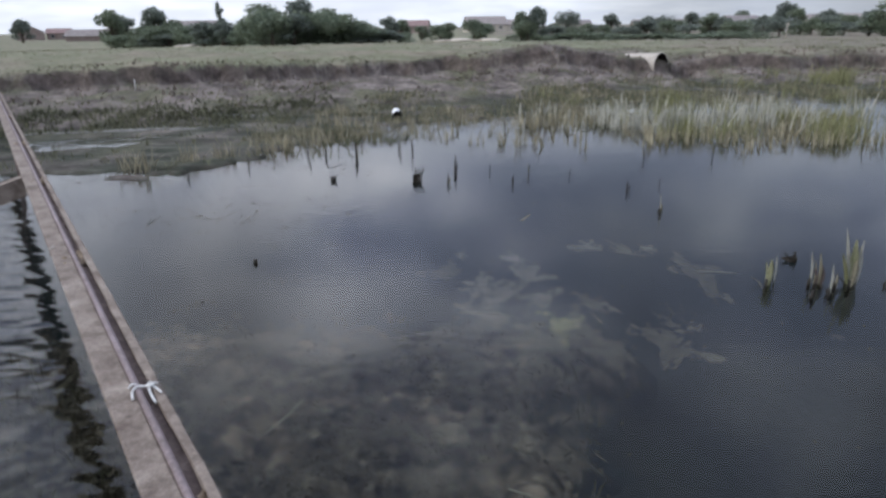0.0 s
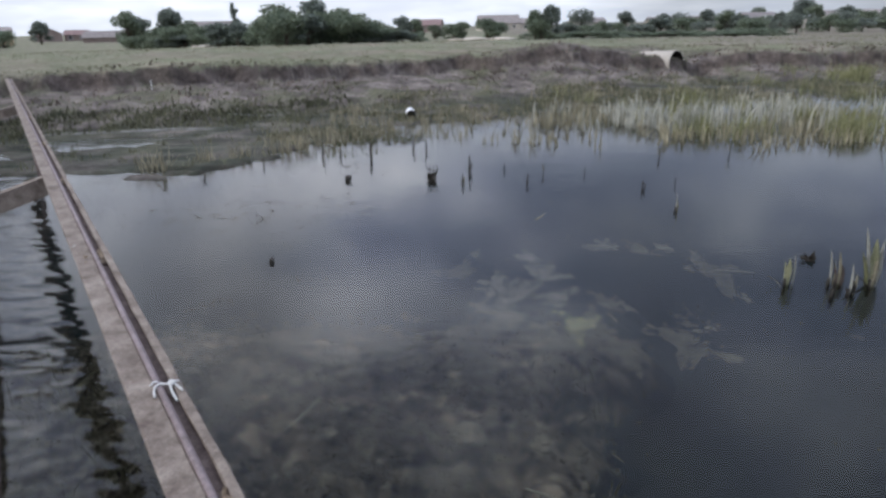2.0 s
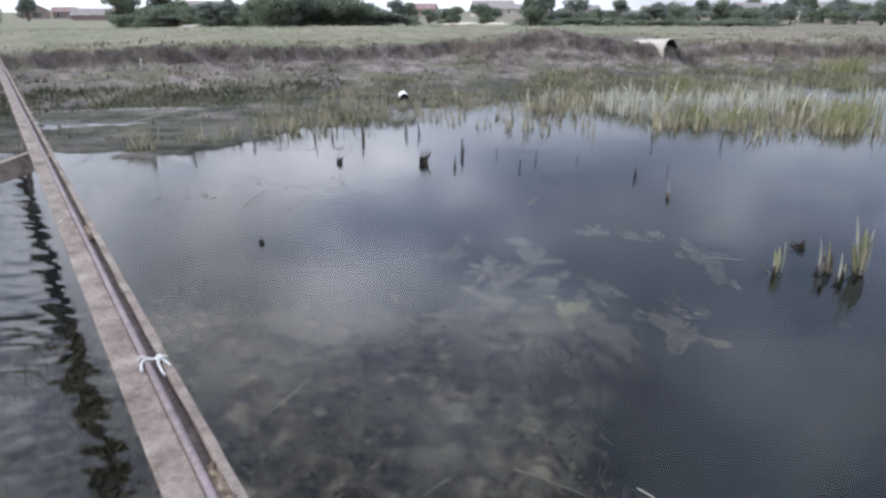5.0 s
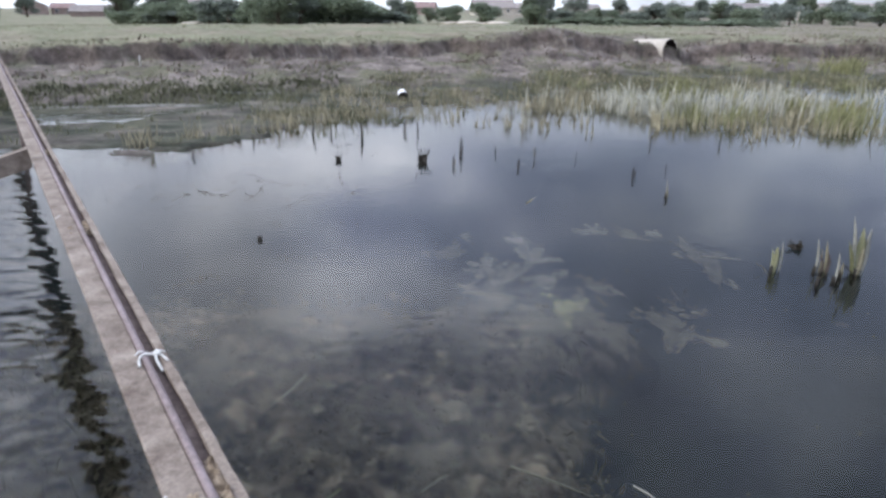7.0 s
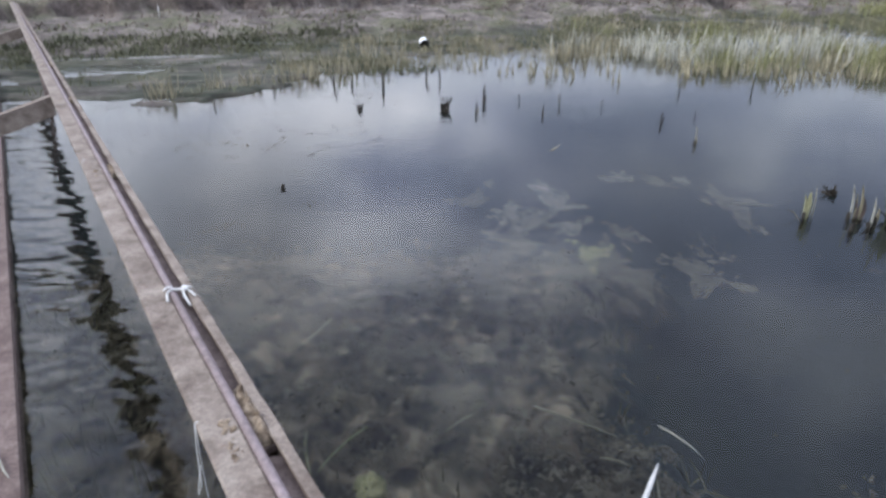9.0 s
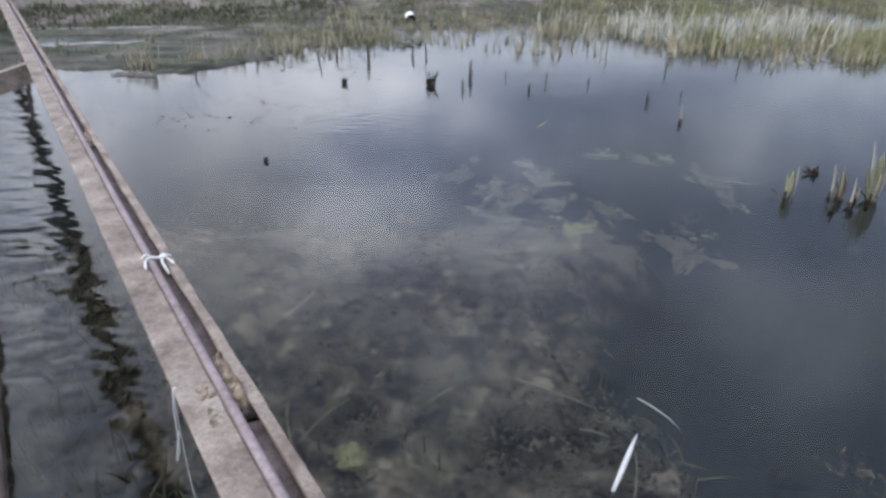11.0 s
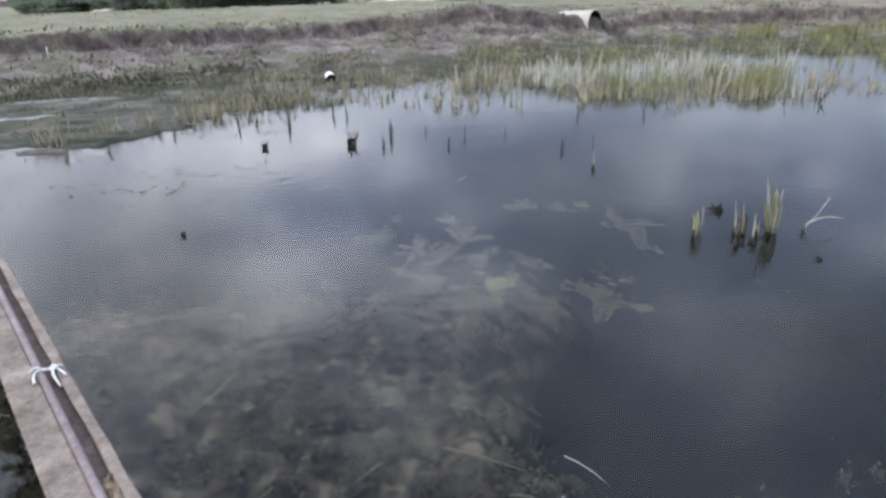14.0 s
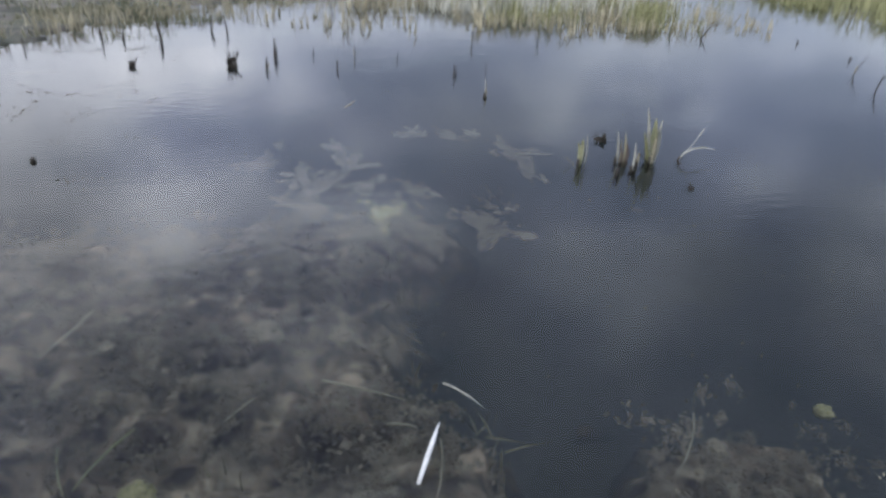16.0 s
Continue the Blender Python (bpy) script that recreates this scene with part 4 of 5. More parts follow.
def make_tree(seed, height, spread, material, lobes_n=9, low=0.25, leaves=1700, kind="tree", label="", lean=0.0):
    """A trunk with limbs and an uneven crown of leaf clumps."""
    rng = random.Random(seed)
    tree = thing(kind)
    bm = bmesh.new()
    top = Vector((lean * height, 0.05 * height, height * 0.72))
    tube(bm, [(0, 0, -0.15), (0.02, 0, height * 0.2), top * 0.6, top], [0.055 * height ** 0.8, 0.045 * height ** 0.8, 0.03 * height ** 0.8, 0.01], 7)
    lobes = [((top.x, top.y, height * 0.74), (spread * 0.30, spread * 0.28, height * 0.24))]
    for k in range(lobes_n):
        a = 2 * math.pi * k / lobes_n + rng.uniform(-0.4, 0.4)
        h = height * rng.uniform(low + 0.05, 0.80)
        out = spread * 0.5 * rng.uniform(0.35, 0.78) * (1.1 - 0.5 * (h / height))
        c = Vector((math.cos(a) * out + lean * h, math.sin(a) * out, h))
        tube(bm, [Vector((lean * h * 0.5, 0, h * 0.45)), c * 0.6 + Vector((0, 0, h * 0.25)), c], [0.02 * height ** 0.8, 0.013 * height ** 0.8, 0.006], 5)
        r = spread * rng.uniform(0.15, 0.26)
        lobes.append((tuple(c), (r, r, r * rng.uniform(0.7, 1.0))))
    part("trunk", bm, M_BARK, tree)
    crown = crown_mesh("crown", lobes, leaves, 0.055 * (height + spread) / 2 + 0.06, material, seed)
    crown.parent = tree
    tagged(tree, label, "tree")
    return tree


def build_trees():
    kinds = {
        "round": make_tree(1, 4.0, 4.0, M_LEAF, 10, 0.15, 2200, label="round dark green tree at the edge of the field"),
        "bush": make_tree(2, 3.0, 4.4, M_LEAF, 12, 0.02, 2200, "bush", label="broad low green bush at the edge of the field"),
        "dark": make_tree(3, 4.5, 3.6, M_LEAF_DARK, 9, 0.18, 2200, label="dark blue-green tree with a ragged crown"),
        "flat": make_tree(4, 3.4, 5.6, M_LEAF_DARK, 9, 0.45, 1500, label="wide flat-topped dark tree among village gardens"),
        "poplar": make_tree(5, 9.0, 1.9, M_LEAF_DARK, 9, 0.40, 800, label="tall thin half-bare poplar above the bushes", lean=-0.05),
    }
    base = {"round": (4.0, 4.0), "bush": (3.0, 4.4), "dark": (4.5, 3.6), "flat": (3.4, 5.6), "poplar": (9.0, 1.9)}
    # kind, bearing tangent, distance, height, width
    west = [
        ("dark", -0.780, 120, 4.6, 5.0), ("round", -0.720, 130, 4.0, 5.0), ("bush", -0.690, 150, 3.0, 6.0), ("dark", -0.632, 190, 5.4, 5.5), ("round", -0.500, 105, 5.0, 4.6),
        ("dark", -0.480, 108, 4.3, 4.0), ("bush", -0.455, 92, 2.4, 4.6), ("dark", -0.432, 100, 5.3, 4.6), ("bush", -0.425, 85, 2.4, 5.0), ("round", -0.405, 98, 3.6, 3.6),
        ("bush", -0.388, 80, 2.3, 4.4), ("dark", -0.365, 70, 2.5, 3.4), ("bush", -0.350, 76, 2.2, 4.5), ("poplar", -0.336, 150, 8.4, 2.0), ("dark", -0.335, 66, 2.4, 3.4),
        ("round", -0.302, 62, 2.4, 3.0),
    ]
    hedge = [
        ("round", -0.276, 57, 3.4, 3.7), ("bush", -0.262, 54, 2.5, 4.4), ("dark", -0.228, 55, 2.5, 3.6), ("dark", -0.214, 64, 4.3, 3.6), ("bush", -0.196, 56, 2.6, 4.4),
        ("round", -0.178, 58, 3.0, 3.6), ("bush", -0.160, 55, 2.3, 4.4), ("bush", -0.140, 56, 1.9, 4.2), ("bush", -0.122, 58, 1.5, 3.6), ("round", -0.113, 95, 2.8, 2.8),
        ("bush", -0.090, 60, 1.0, 3.8), ("dark", -0.078, 75, 2.9, 2.6), ("bush", -0.062, 60, 0.9, 3.4), ("round", -0.058, 78, 2.6, 2.8), ("round", -0.029, 120, 2.5, 3.4),
    ]
    middle = [
        ("bush", 0.000, 122, 2.4, 5.0), ("round", 0.013, 118, 2.8, 3.6), ("round", 0.050, 112, 3.1, 5.0), ("bush", 0.062, 115, 2.4, 5.0), ("round", 0.118, 74, 2.8, 2.7),
        ("bush", 0.126, 73, 1.8, 3.2), ("dark", 0.138, 74, 3.3, 2.9), ("round", 0.164, 140, 2.4, 3.2), ("flat", 0.182, 170, 4.6, 7.5), ("round", 0.212, 130, 2.3, 3.4),
        ("round", 0.238, 132, 2.0, 3.4), ("dark", 0.246, 170, 4.4, 5.2), ("bush", 0.262, 134, 1.6, 4.2), ("round", 0.282, 128, 1.9, 2.8), ("dark", 0.298, 160, 3.6, 4.6),
        ("bush", 0.310, 210, 2.8, 12.0), ("flat", 0.324, 168, 3.4, 5.4),
    ]
    east = [
        ("bush", 0.340, 150, 2.6, 5.4), ("dark", 0.362, 170, 4.4, 4.8), ("round", 0.392, 120, 3.5, 4.4), ("bush", 0.400, 205, 3.0, 12.0), ("dark", 0.410, 118, 3.0, 4.0),
        ("bush", 0.428, 116, 2.2, 4.6), ("round", 0.440, 200, 4.8, 5.0), ("bush", 0.462, 170, 2.6, 8.0), ("dark", 0.472, 130, 3.2, 2.8), ("bush", 0.500, 205, 3.4, 12.0),
        ("dark", 0.502, 172, 6.0, 6.4),
    ]
    far_east = [
        ("round", 0.520, 165, 4.6, 5.2), ("round", 0.545, 130, 2.6, 3.0), ("bush", 0.545, 200, 3.4, 12.0), ("bush", 0.565, 122, 1.8, 5.0), ("dark", 0.566, 170, 4.4, 4.6),
        ("round", 0.580, 172, 3.6, 4.6), ("bush", 0.602, 160, 3.0, 6.5), ("bush", 0.610, 210, 3.4, 12.0), ("dark", 0.634, 168, 4.0, 5.6), ("round", 0.660, 120, 4.6, 6.6),
        ("bush", 0.690, 118, 3.6, 7.0), ("round", 0.76, 110, 4.6, 6.0), ("dark", 0.84, 105, 5.0, 6.0), ("bush", 0.90, 100, 3.6, 7.0),
    ]
    rows = west + hedge + middle + east + far_east
    # the hedge of bushes is continuous along the near edge of the village gardens
    rng = random.Random(4)
    for k in range(40):
        t = -0.50 + 0.41 * k / 39
        dist = 96 - 40 * min(1, (t + 0.50) / 0.26)
        rows.append((rng.choice(["bush", "bush", "dark", "round"]), t, dist + rng.uniform(0, 6), rng.uniform(0.75, 1.0) * (1.7 if t < -0.33 else 1.6 if t < -0.15 else 1.3), rng.uniform(3.2, 4.6)))
    for k in range(16):
        rows.append(("bush", 0.12 + 0.022 * k, 84 + 10 * math.sin(k * 1.3), rng.uniform(0.5, 0.8), rng.uniform(5, 8)))
    for k in range(17):
        rows.append((rng.choice(["bush", "round", "dark", "flat"]), 0.13 + 0.033 * k + rng.uniform(-0.006, 0.006), 118 + rng.uniform(-12, 34), rng.uniform(1.6, 2.9), rng.uniform(3.6, 6.5)))
    used = set()
    for kind, t, dist, h, w in rows:
        t += np.interp(t, [-0.8, -0.5, -0.25, -0.06, 0.05, 0.15, 0.3, 0.5, 0.9], [0.02, 0.02, 0.017, 0.005, 0.004, 0.008, 0.012, 0.010, 0.010])
        h *= np.interp(t, [-0.45, -0.3, -0.1, 0.1, 0.3], [1.03, 0.95, 0.97, 1.12, 1.10])
        x, y = polar(t, dist)
        z = float(ground_z(x, y))
        bh, bw = base[kind]
        m = pose(x, y, z, 0, 0, rng.uniform(0, 360))
        s = (w / bw, w / bw, h / bh)
        ob = kinds[kind] if kind not in used else copy_thing(kinds[kind], m)
        used.add(kind)
        ob.matrix_basis = m @ Matrix.Diagonal((*s, 1))
        tagged(ob, group="trees and bushes beyond the field")


# ---------------------------------------------------------------- village
def make_house(t, dist, width, depth, eaves, ridge, turn, wall_mat, roof_mat, label, windows=3):
    x, y = polar(t, dist)
    house = thing("house", pose(x, y, float(ground_z(x, y)) - 0.1, 0, 0, turn))
    tagged(house, label, "house")
    bm = bmesh.new()
    a, b = width / 2, depth / 2
    v = [bm.verts.new(p) for p in [(-a, -b, 0), (a, -b, 0), (a, b, 0), (-a, b, 0), (-a, -b, eaves), (a, -b, eaves), (a, b, eaves), (-a, b, eaves), (-a, 0, ridge), (a, 0, ridge)]]
    for f in [(0, 1, 5, 4), (2, 3, 7, 6), (1, 2, 6, 9, 5), (3, 0, 4, 8, 7), (3, 2, 1, 0)]:
        bm.faces.new([v[i] for i in f])
    part("wall", bm, wall_mat, house)
    bm = bmesh.new()
    o, th = 0.35, 0.12
    drop = o * (ridge - eaves) / b
    prof = [(-b - o, eaves - drop), (0, ridge), (b + o, eaves - drop), (b + o, eaves - drop + th), (0, ridge + th), (-b - o, eaves - drop + th)]
    l = [bm.verts.new((-a - o, p, q)) for p, q in prof]
    r = [bm.verts.new((a + o, p, q)) for p, q in prof]
    for i in range(6):
        j = (i + 1) % 6
        bm.faces.new((l[i], l[j], r[j], r[i]))
    for e in (l, r):
        bm.faces.new((e[0], e[1], e[4], e[5]))
        bm.faces.new((e[1], e[2], e[3], e[4]))
    bmesh.ops.recalc_face_normals(bm, faces=bm.faces)
    part("roof", bm, roof_mat, house)
    for k in range(windows):
        wx = -a + width * (k + 0.5) / windows
        bm = bmesh.new()
        box(bm, (1.15, 0.10, 1.25), (wx, -b - 0.02, eaves * 0.55))
        win = part("window", bm, M_WHITE_PAINT, house)
        bm = bmesh.new()
        box(bm, (0.95, 0.04, 1.05), (wx, -b - 0.06, eaves * 0.55))
        part("pane", bm, M_WINDOW, win)
    return house


def build_village():
    make_house(-0.600, 262, 11, 8, 2.6, 4.6, -58, M_BRICK, M_ROOF_RED, "pinkish brick house with a faded gable roof", 2)
    make_house(-0.556, 265, 7, 6, 2.2, 3.6, 20, M_BRICK, M_ROOF_RED, "small brick outbuilding with a faded red roof", 2)
    make_house(-0.500, 200, 14, 7, 1.4, 2.9, 14, M_BRICK, M_ROOF, "long low shed with a grey sheet roof", 0)
    make_house(-0.352, 215, 11, 7, 3.0, 5.0, 10, M_PLASTER, M_ROOF, "plastered house behind trees with grey roof", 2)
    make_house(-0.685, 190, 8, 7, 3.2, 4.2, 35, M_OCHRE, M_ROOF, "ochre plastered house at the village edge", 2)
    make_house(0.070, 290, 17, 12, 3.0, 6.2, 6, M_PLASTER, M_ROOF, "large pale barn with a broad grey roof", 3)
    make_house(-0.035, 270, 12, 9, 2.8, 4.8, -8, M_BRICK, M_ROOF_RED, "distant brick house with a reddish roof", 2)
    make_house(0.092, 290, 14, 9, 2.8, 4.8, 0, M_PLASTER, M_ROOF, "distant long plastered house with a grey roof", 3)
    make_house(0.200, 260, 12, 8, 2.6, 4.0, 5, M_PLASTER, M_ROOF, "distant pale house with a low grey roof", 2)
    make_house(0.336, 230, 20, 9, 2.0, 3.6, -4, M_PLASTER, M_ROOF, "pale low farm building with a grey roof", 3)
    make_house(0.446, 185, 12, 8, 2.0, 3.8, 30, M_PLASTER, M_ROOF, "pale house half hidden by garden trees", 2)
    make_house(0.468, 178, 4, 3, 1.8, 3.0, 0, M_WHITE_PAINT, M_WHITE_PAINT, "bright white painted shed among the trees", 0)
    make_house(0.495, 176, 9, 6, 1.4, 2.6, 0, M_PLASTER, M_ROOF, "low plastered barn with a pale roof", 2)
    make_house(0.520, 174, 4, 3, 2.6, 3.6, 12, M_WHITE_PAINT, M_WHITE_PAINT, "bright white gabled outbuilding beyond the field", 0)
    make_house(0.585, 200, 16, 8, 2.4, 4.0, 0, M_PLASTER, M_ROOF, "distant farm building with a long grey roof", 3)
    make_house(0.635, 195, 10, 7, 2.2, 3.6, 0, M_PLASTER, M_ROOF, "distant plastered cottage with a grey roof", 2)

    # low pale walls and heaps of sand behind the field
    for t, dist, w, h, label in [(0.030, 96, 8.0, 0.45, "pale heap of sand at the far field edge"), (0.075, 92, 5.0, 0.50, "pale sand spoil beside the far field"), (-0.118, 78, 3.0, 0.55, "short pale heap of sand behind bushes"), (-0.372, 74, 3.0, 0.30, "pale strip of spilled sand by bushes")]:
        x, y = polar(t, dist)
        bm = bmesh.new()
        bmesh.ops.create_icosphere(bm, subdivisions=3, radius=1.0)
        for v in bm.verts:
            n = 0.75 + 0.5 * noise.noise(v.co * 2.3 + Vector((t * 50, 0, 0)))
            v.co = Vector((v.co.x * w / 2 * n, v.co.y * 1.4 * n, max(v.co.z, -0.2) * h * n))
        for f in bm.faces:
            f.smooth = True
        ob = part("spoil_heap", bm, M_SPOIL)
        ob.matrix_basis = pose(x, y, float(ground_z(x, y)), 0, 0, -math.degrees(math.atan(t)))
        tagged(ob, label, "sand heap")

    # utility pole
    x, y = polar(0.518, 88)
    pole = thing("utility_pole", pose(x, y, float(ground_z(x, y)) - 0.2))
    bm = bmesh.new()
    tube(bm, [(0, 0, 0), (0, 0, 1.0), (0.02, 0, 2.1)], [0.06, 0.055, 0.045], 8)
    part("post", bm, M_CONCRETE, pole)
    bm = bmesh.new()
    box(bm, (0.5, 0.06, 0.08), (0, 0, 1.9), bevel=0.01)
    part("crossarm", bm, M_CONCRETE, pole)
    tagged(pole, "pale concrete utility pole standing in the field", "pole")

    # white marker stake on the bank
    x, y = polar(-0.460, 21.4)
    bm = bmesh.new()
    tube(bm, [(0, 0, -0.1), (0.01, 0, 0.15), (0.015, 0, 0.28)], [0.015, 0.015, 0.012], 6)
    ob = part("stake", bm, M_WHITE_PAINT)
    ob.matrix_basis = pose(x, y, float(ground_z(x, y)))
    tagged(ob, "short white painted stake on the crumbling bank", "stake")


# ---------------------------------------------------------------- culvert and bucket
def build_culvert():
    culvert = thing("culvert_pipe", pose(8.52, 25.4, 0.56, 87, 0, 40))
    R, r, length = 0.50, 0.475, 3.4
    bm = bmesh.new()
    n = 40
    rings = [[bm.verts.new((rad * math.cos(2 * math.pi * k / n), rad * math.sin(2 * math.pi * k / n), z)) for k in range(n)] for rad, z in ((r, 0.0), (R - 0.012, 0.0), (R, -0.012), (R, -length), (r, -length))]
    for a, b in zip(rings, rings[1:]):
        for k in range(n):
            bm.faces.new((a[k], a[(k + 1) % n], b[(k + 1) % n], b[k])).smooth = True
    bmesh.ops.recalc_face_normals(bm, faces=bm.faces)
    part("shell", bm, M_CONCRETE, culvert)
    # lining coloured dark for the shade within the pipe
    bm = bmesh.new()
    a = [bm.verts.new(((r - 0.003) * math.cos(2 * math.pi * k / n), (r - 0.003) * math.sin(2 * math.pi * k / n), -0.01)) for k in range(n)]
    b = [bm.verts.new(((r - 0.003) * math.cos(2 * math.pi * k / n), (r - 0.003) * math.sin(2 * math.pi * k / n), -length)) for k in range(n)]
    for k in range(n):
        bm.faces.new((a[k], b[k], b[(k + 1) % n], a[(k + 1) % n])).smooth = True
    bm.faces.new(b)
    part("lining", bm, M_PIPE_INSIDE, culvert, "inside of the pipe, its shade put into the colour")
    tagged(culvert, "pale concrete culvert pipe lying in the earth bank", "pipe")


def build_bucket():
    x, y = -1.06, 15.6
    bucket = thing("bucket", pose(x, y + 0.10, 0.19, 110, 0, 14) @ Matrix.Scale(0.78, 4))
    # the inside is painted dark, as the shaded mouth of the bucket
    for name, rad0, rad1, mat, lab in (("shell", 0.115, 0.15, M_BUCKET, ""), ("inside", 0.110, 0.145, M_BUCKET_IN, "inside of the bucket, coloured dark as shade")):
        bm = bmesh.new()
        n = 28
        rows = [(0.02, 0.0 if name == "shell" else 0.006), (rad0, 0.0 if name == "shell" else 0.006), (rad0 + 0.01, 0.02), (rad1, 0.27), (rad1 + (0.008 if name == "shell" else 0.004), 0.275), (rad1 + (0.008 if name == "shell" else 0.004), 0.285)]
        rings = [[bm.verts.new((q * math.cos(2 * math.pi * k / n), q * math.sin(2 * math.pi * k / n), z)) for k in range(n)] for q, z in rows]
        for a, b in zip(rings, rings[1:]):
            for k in range(n):
                bm.faces.new((a[k], a[(k + 1) % n], b[(k + 1) % n], b[k])).smooth = True
        bm.faces.new(rings[0][::-1])
        part(name, bm, mat, bucket, lab)
    tagged(bucket, "white plastic bucket lying tipped among marsh grass", "bucket")


# ---------------------------------------------------------------- steel footbridge
SLOPE = -0.69                       # east per north of the beams
U = Vector((SLOPE, 1, 0)).normalized()
N = Vector((U.y, -U.x, 0))           # to the pond side


def along(intercept, y, z):
    return Vector((intercept + SLOPE * y, y, z))


def extrude_profile(bm, profile, a, b, steps=1, wobble=0.0):
    """Sweeps a closed profile (across, up) from a to b."""
    rings = []
    for i in range(steps + 1):
        p = a.lerp(b, i / steps)
        rings.append([bm.verts.new(p + N * (w + wobble * (noise.noise(p * 7 + Vector((w * 40, h * 40, 0))))) + Vector((0, 0, h + wobble * 0.7 * noise.noise(p * 9 + Vector((w * 50, 3, h * 50)))))) for w, h in profile])
    k = len(profile)
    for r, s in zip(rings, rings[1:]):
        for j in range(k):
            bm.faces.new((r[j], r[(j + 1) % k], s[(j + 1) % k], s[j]))
    bm.faces.new(rings[0][::-1])
    bm.faces.new(rings[-1])
    bmesh.ops.recalc_face_normals(bm, faces=bm.faces)
    return bm


MAIN_X, MAIN_Z = 0.138, 0.95
HOLES = [-0.85, 1.10, 3.15, 5.10, 7.03, 9.5, 12.0, 14.4, 16.8]


def build_bridge():
    bridge = thing("footbridge", pose(0, 0, 0))
    y0, y1 = -2.6, 20.8
    # flange plate on the inner side, trough floor, outer lip
    a, b = along(MAIN_X, y0, MAIN_Z), along(MAIN_X, y1, MAIN_Z)
    bm = bmesh.new()
    extrude_profile(bm, [(-0.004, -0.009), (0.030, -0.011), (0.030, -0.085), (0.038, -0.085), (0.038, -0.011), (0.086, -0.010), (0.086, -0.004), (0.081, -0.001), (0.0, 0.001), (-0.004, -0.003)], a, b, 120, 0.0016)
    part("flange", bm, M_STEEL, bridge, "flat inner steel flange dusted with sand")
    # round bar stands for the bent inner edge and its painted highlight
    bm = bmesh.new()
    r = 0.0120
    extrude_profile(bm, [(0.0975 + r * math.cos(2 * math.pi * k / 12), 0.001 + r * math.sin(2 * math.pi * k / 12)) for k in range(12)], a, b, 120, 0.0008)
    for f in bm.faces:
        f.smooth = True
    part("rod", bm, M_BEND_HIGHLIGHT, bridge, "bent edge along the trough, violet-grey highlight in its colour")
    bm = bmesh.new()
    extrude_profile(bm, [(0.148, -0.085), (0.168, -0.085), (0.171, -0.004), (0.168, 0.002), (0.1415, 0.003), (0.139, 0.0), (0.139, -0.010), (0.148, -0.012)], a, b, 320, 0.0042)
    part("lip", bm, M_STEEL, bridge, "chipped outer steel lip")
    # plate added below to close the beam, so the drain gaps turn dark
    bm = bmesh.new()
    extrude_profile(bm, [(0.031, -0.094), (0.168, -0.094), (0.168, -0.0865), (0.031, -0.0865)], a, b, 60, 0.0008)
    part("bottom_plate", bm, M_DARK_STEEL, bridge, "added underside plate that keeps the drain gaps dark")
    # trough floor in lengths, with drain gaps
    cuts = [y0] + [c for h in HOLES for c in (h - 0.014, h + 0.016)] + [y1]
    for p, q in zip(cuts[::2], cuts[1::2]):
        bm = bmesh.new()
        extrude_profile(bm, [(0.0865, -0.048), (0.1465, -0.048), (0.1465, -0.030), (0.115, -0.026), (0.0865, -0.028)], along(MAIN_X, p, MAIN_Z), along(MAIN_X, q, MAIN_Z), 14, 0.0012)
        part("trough_floor", bm, M_TROUGH, bridge)
    # dirt caked in the trough beyond each drain gap
    for i, h in enumerate(HOLES):
        length = (0.20 if i == 1 else 0.13) + 0.02 * (i % 3)
        bm = bmesh.new()
        rows, cols = 34, 12
        grid = []
        for k in range(rows + 1):
            s = k / rows
            line = []
            for j in range(cols + 1):
                w = 0.110 + (0.1395 - 0.110) * j / cols
                p = along(MAIN_X, h + 0.02 + s * length, MAIN_Z) + N * w
                up = -0.008 + 0.020 * noise.noise(p * 34) + 0.014 * noise.noise(p * 85) + 0.008 * noise.noise(p * 190) + 0.010 * (j / cols)
                up -= 0.024 * smooth(0.12, 0.0, s) + 0.024 * smooth(0.85, 1.0, s)
                line.append(bm.verts.new(p + Vector((0, 0, float(up)))))
            grid.append(line)
        for k in range(rows):
            for j in range(cols):
                bm.faces.new((grid[k][j], grid[k][j + 1], grid[k + 1][j + 1], grid[k + 1][j])).smooth = True
        ext = bmesh.ops.extrude_face_region(bm, geom=list(bm.faces))
        for v in ext["geom"]:
            if isinstance(v, bmesh.types.BMVert):
                v.co.z = MAIN_Z - 0.038
        bmesh.ops.recalc_face_normals(bm, faces=bm.faces)
        part("caked_dirt", bm, M_DIRT, bridge, "sandy dirt caked in the trough")
    # crumbs that spilled over the bent edge on to the flange
    rng = random.Random(60)
    bm = bmesh.new()
    for i, h in enumerate(HOLES):
        for _ in range(46 if i == 1 else 14):
            lump = rng.choice((0.02, 0.075, 0.10))
            p = along(MAIN_X, h + lump + rng.gauss(0, 0.014), MAIN_Z) + N * (0.052 + 0.1 * (lump - 0.06) + rng.gauss(0, 0.007))
            r = rng.triangular(0.0015, 0.010, 0.003)
            for v in bmesh.ops.create_icosphere(bm, subdivisions=1, radius=1.0)["verts"]:
                f = 1 + 0.5 * noise.noise(v.co * 2 + p * 90)
                v.co = p + Vector((v.co.x * r * f, v.co.y * r * 1.3 * f, 0.001 + v.co.z * r * 0.55 * f))
    tagged(part("dirt_crumbs", bm, M_DIRT, bridge, "crumbs of dirt on the flange"), kind="stuff")
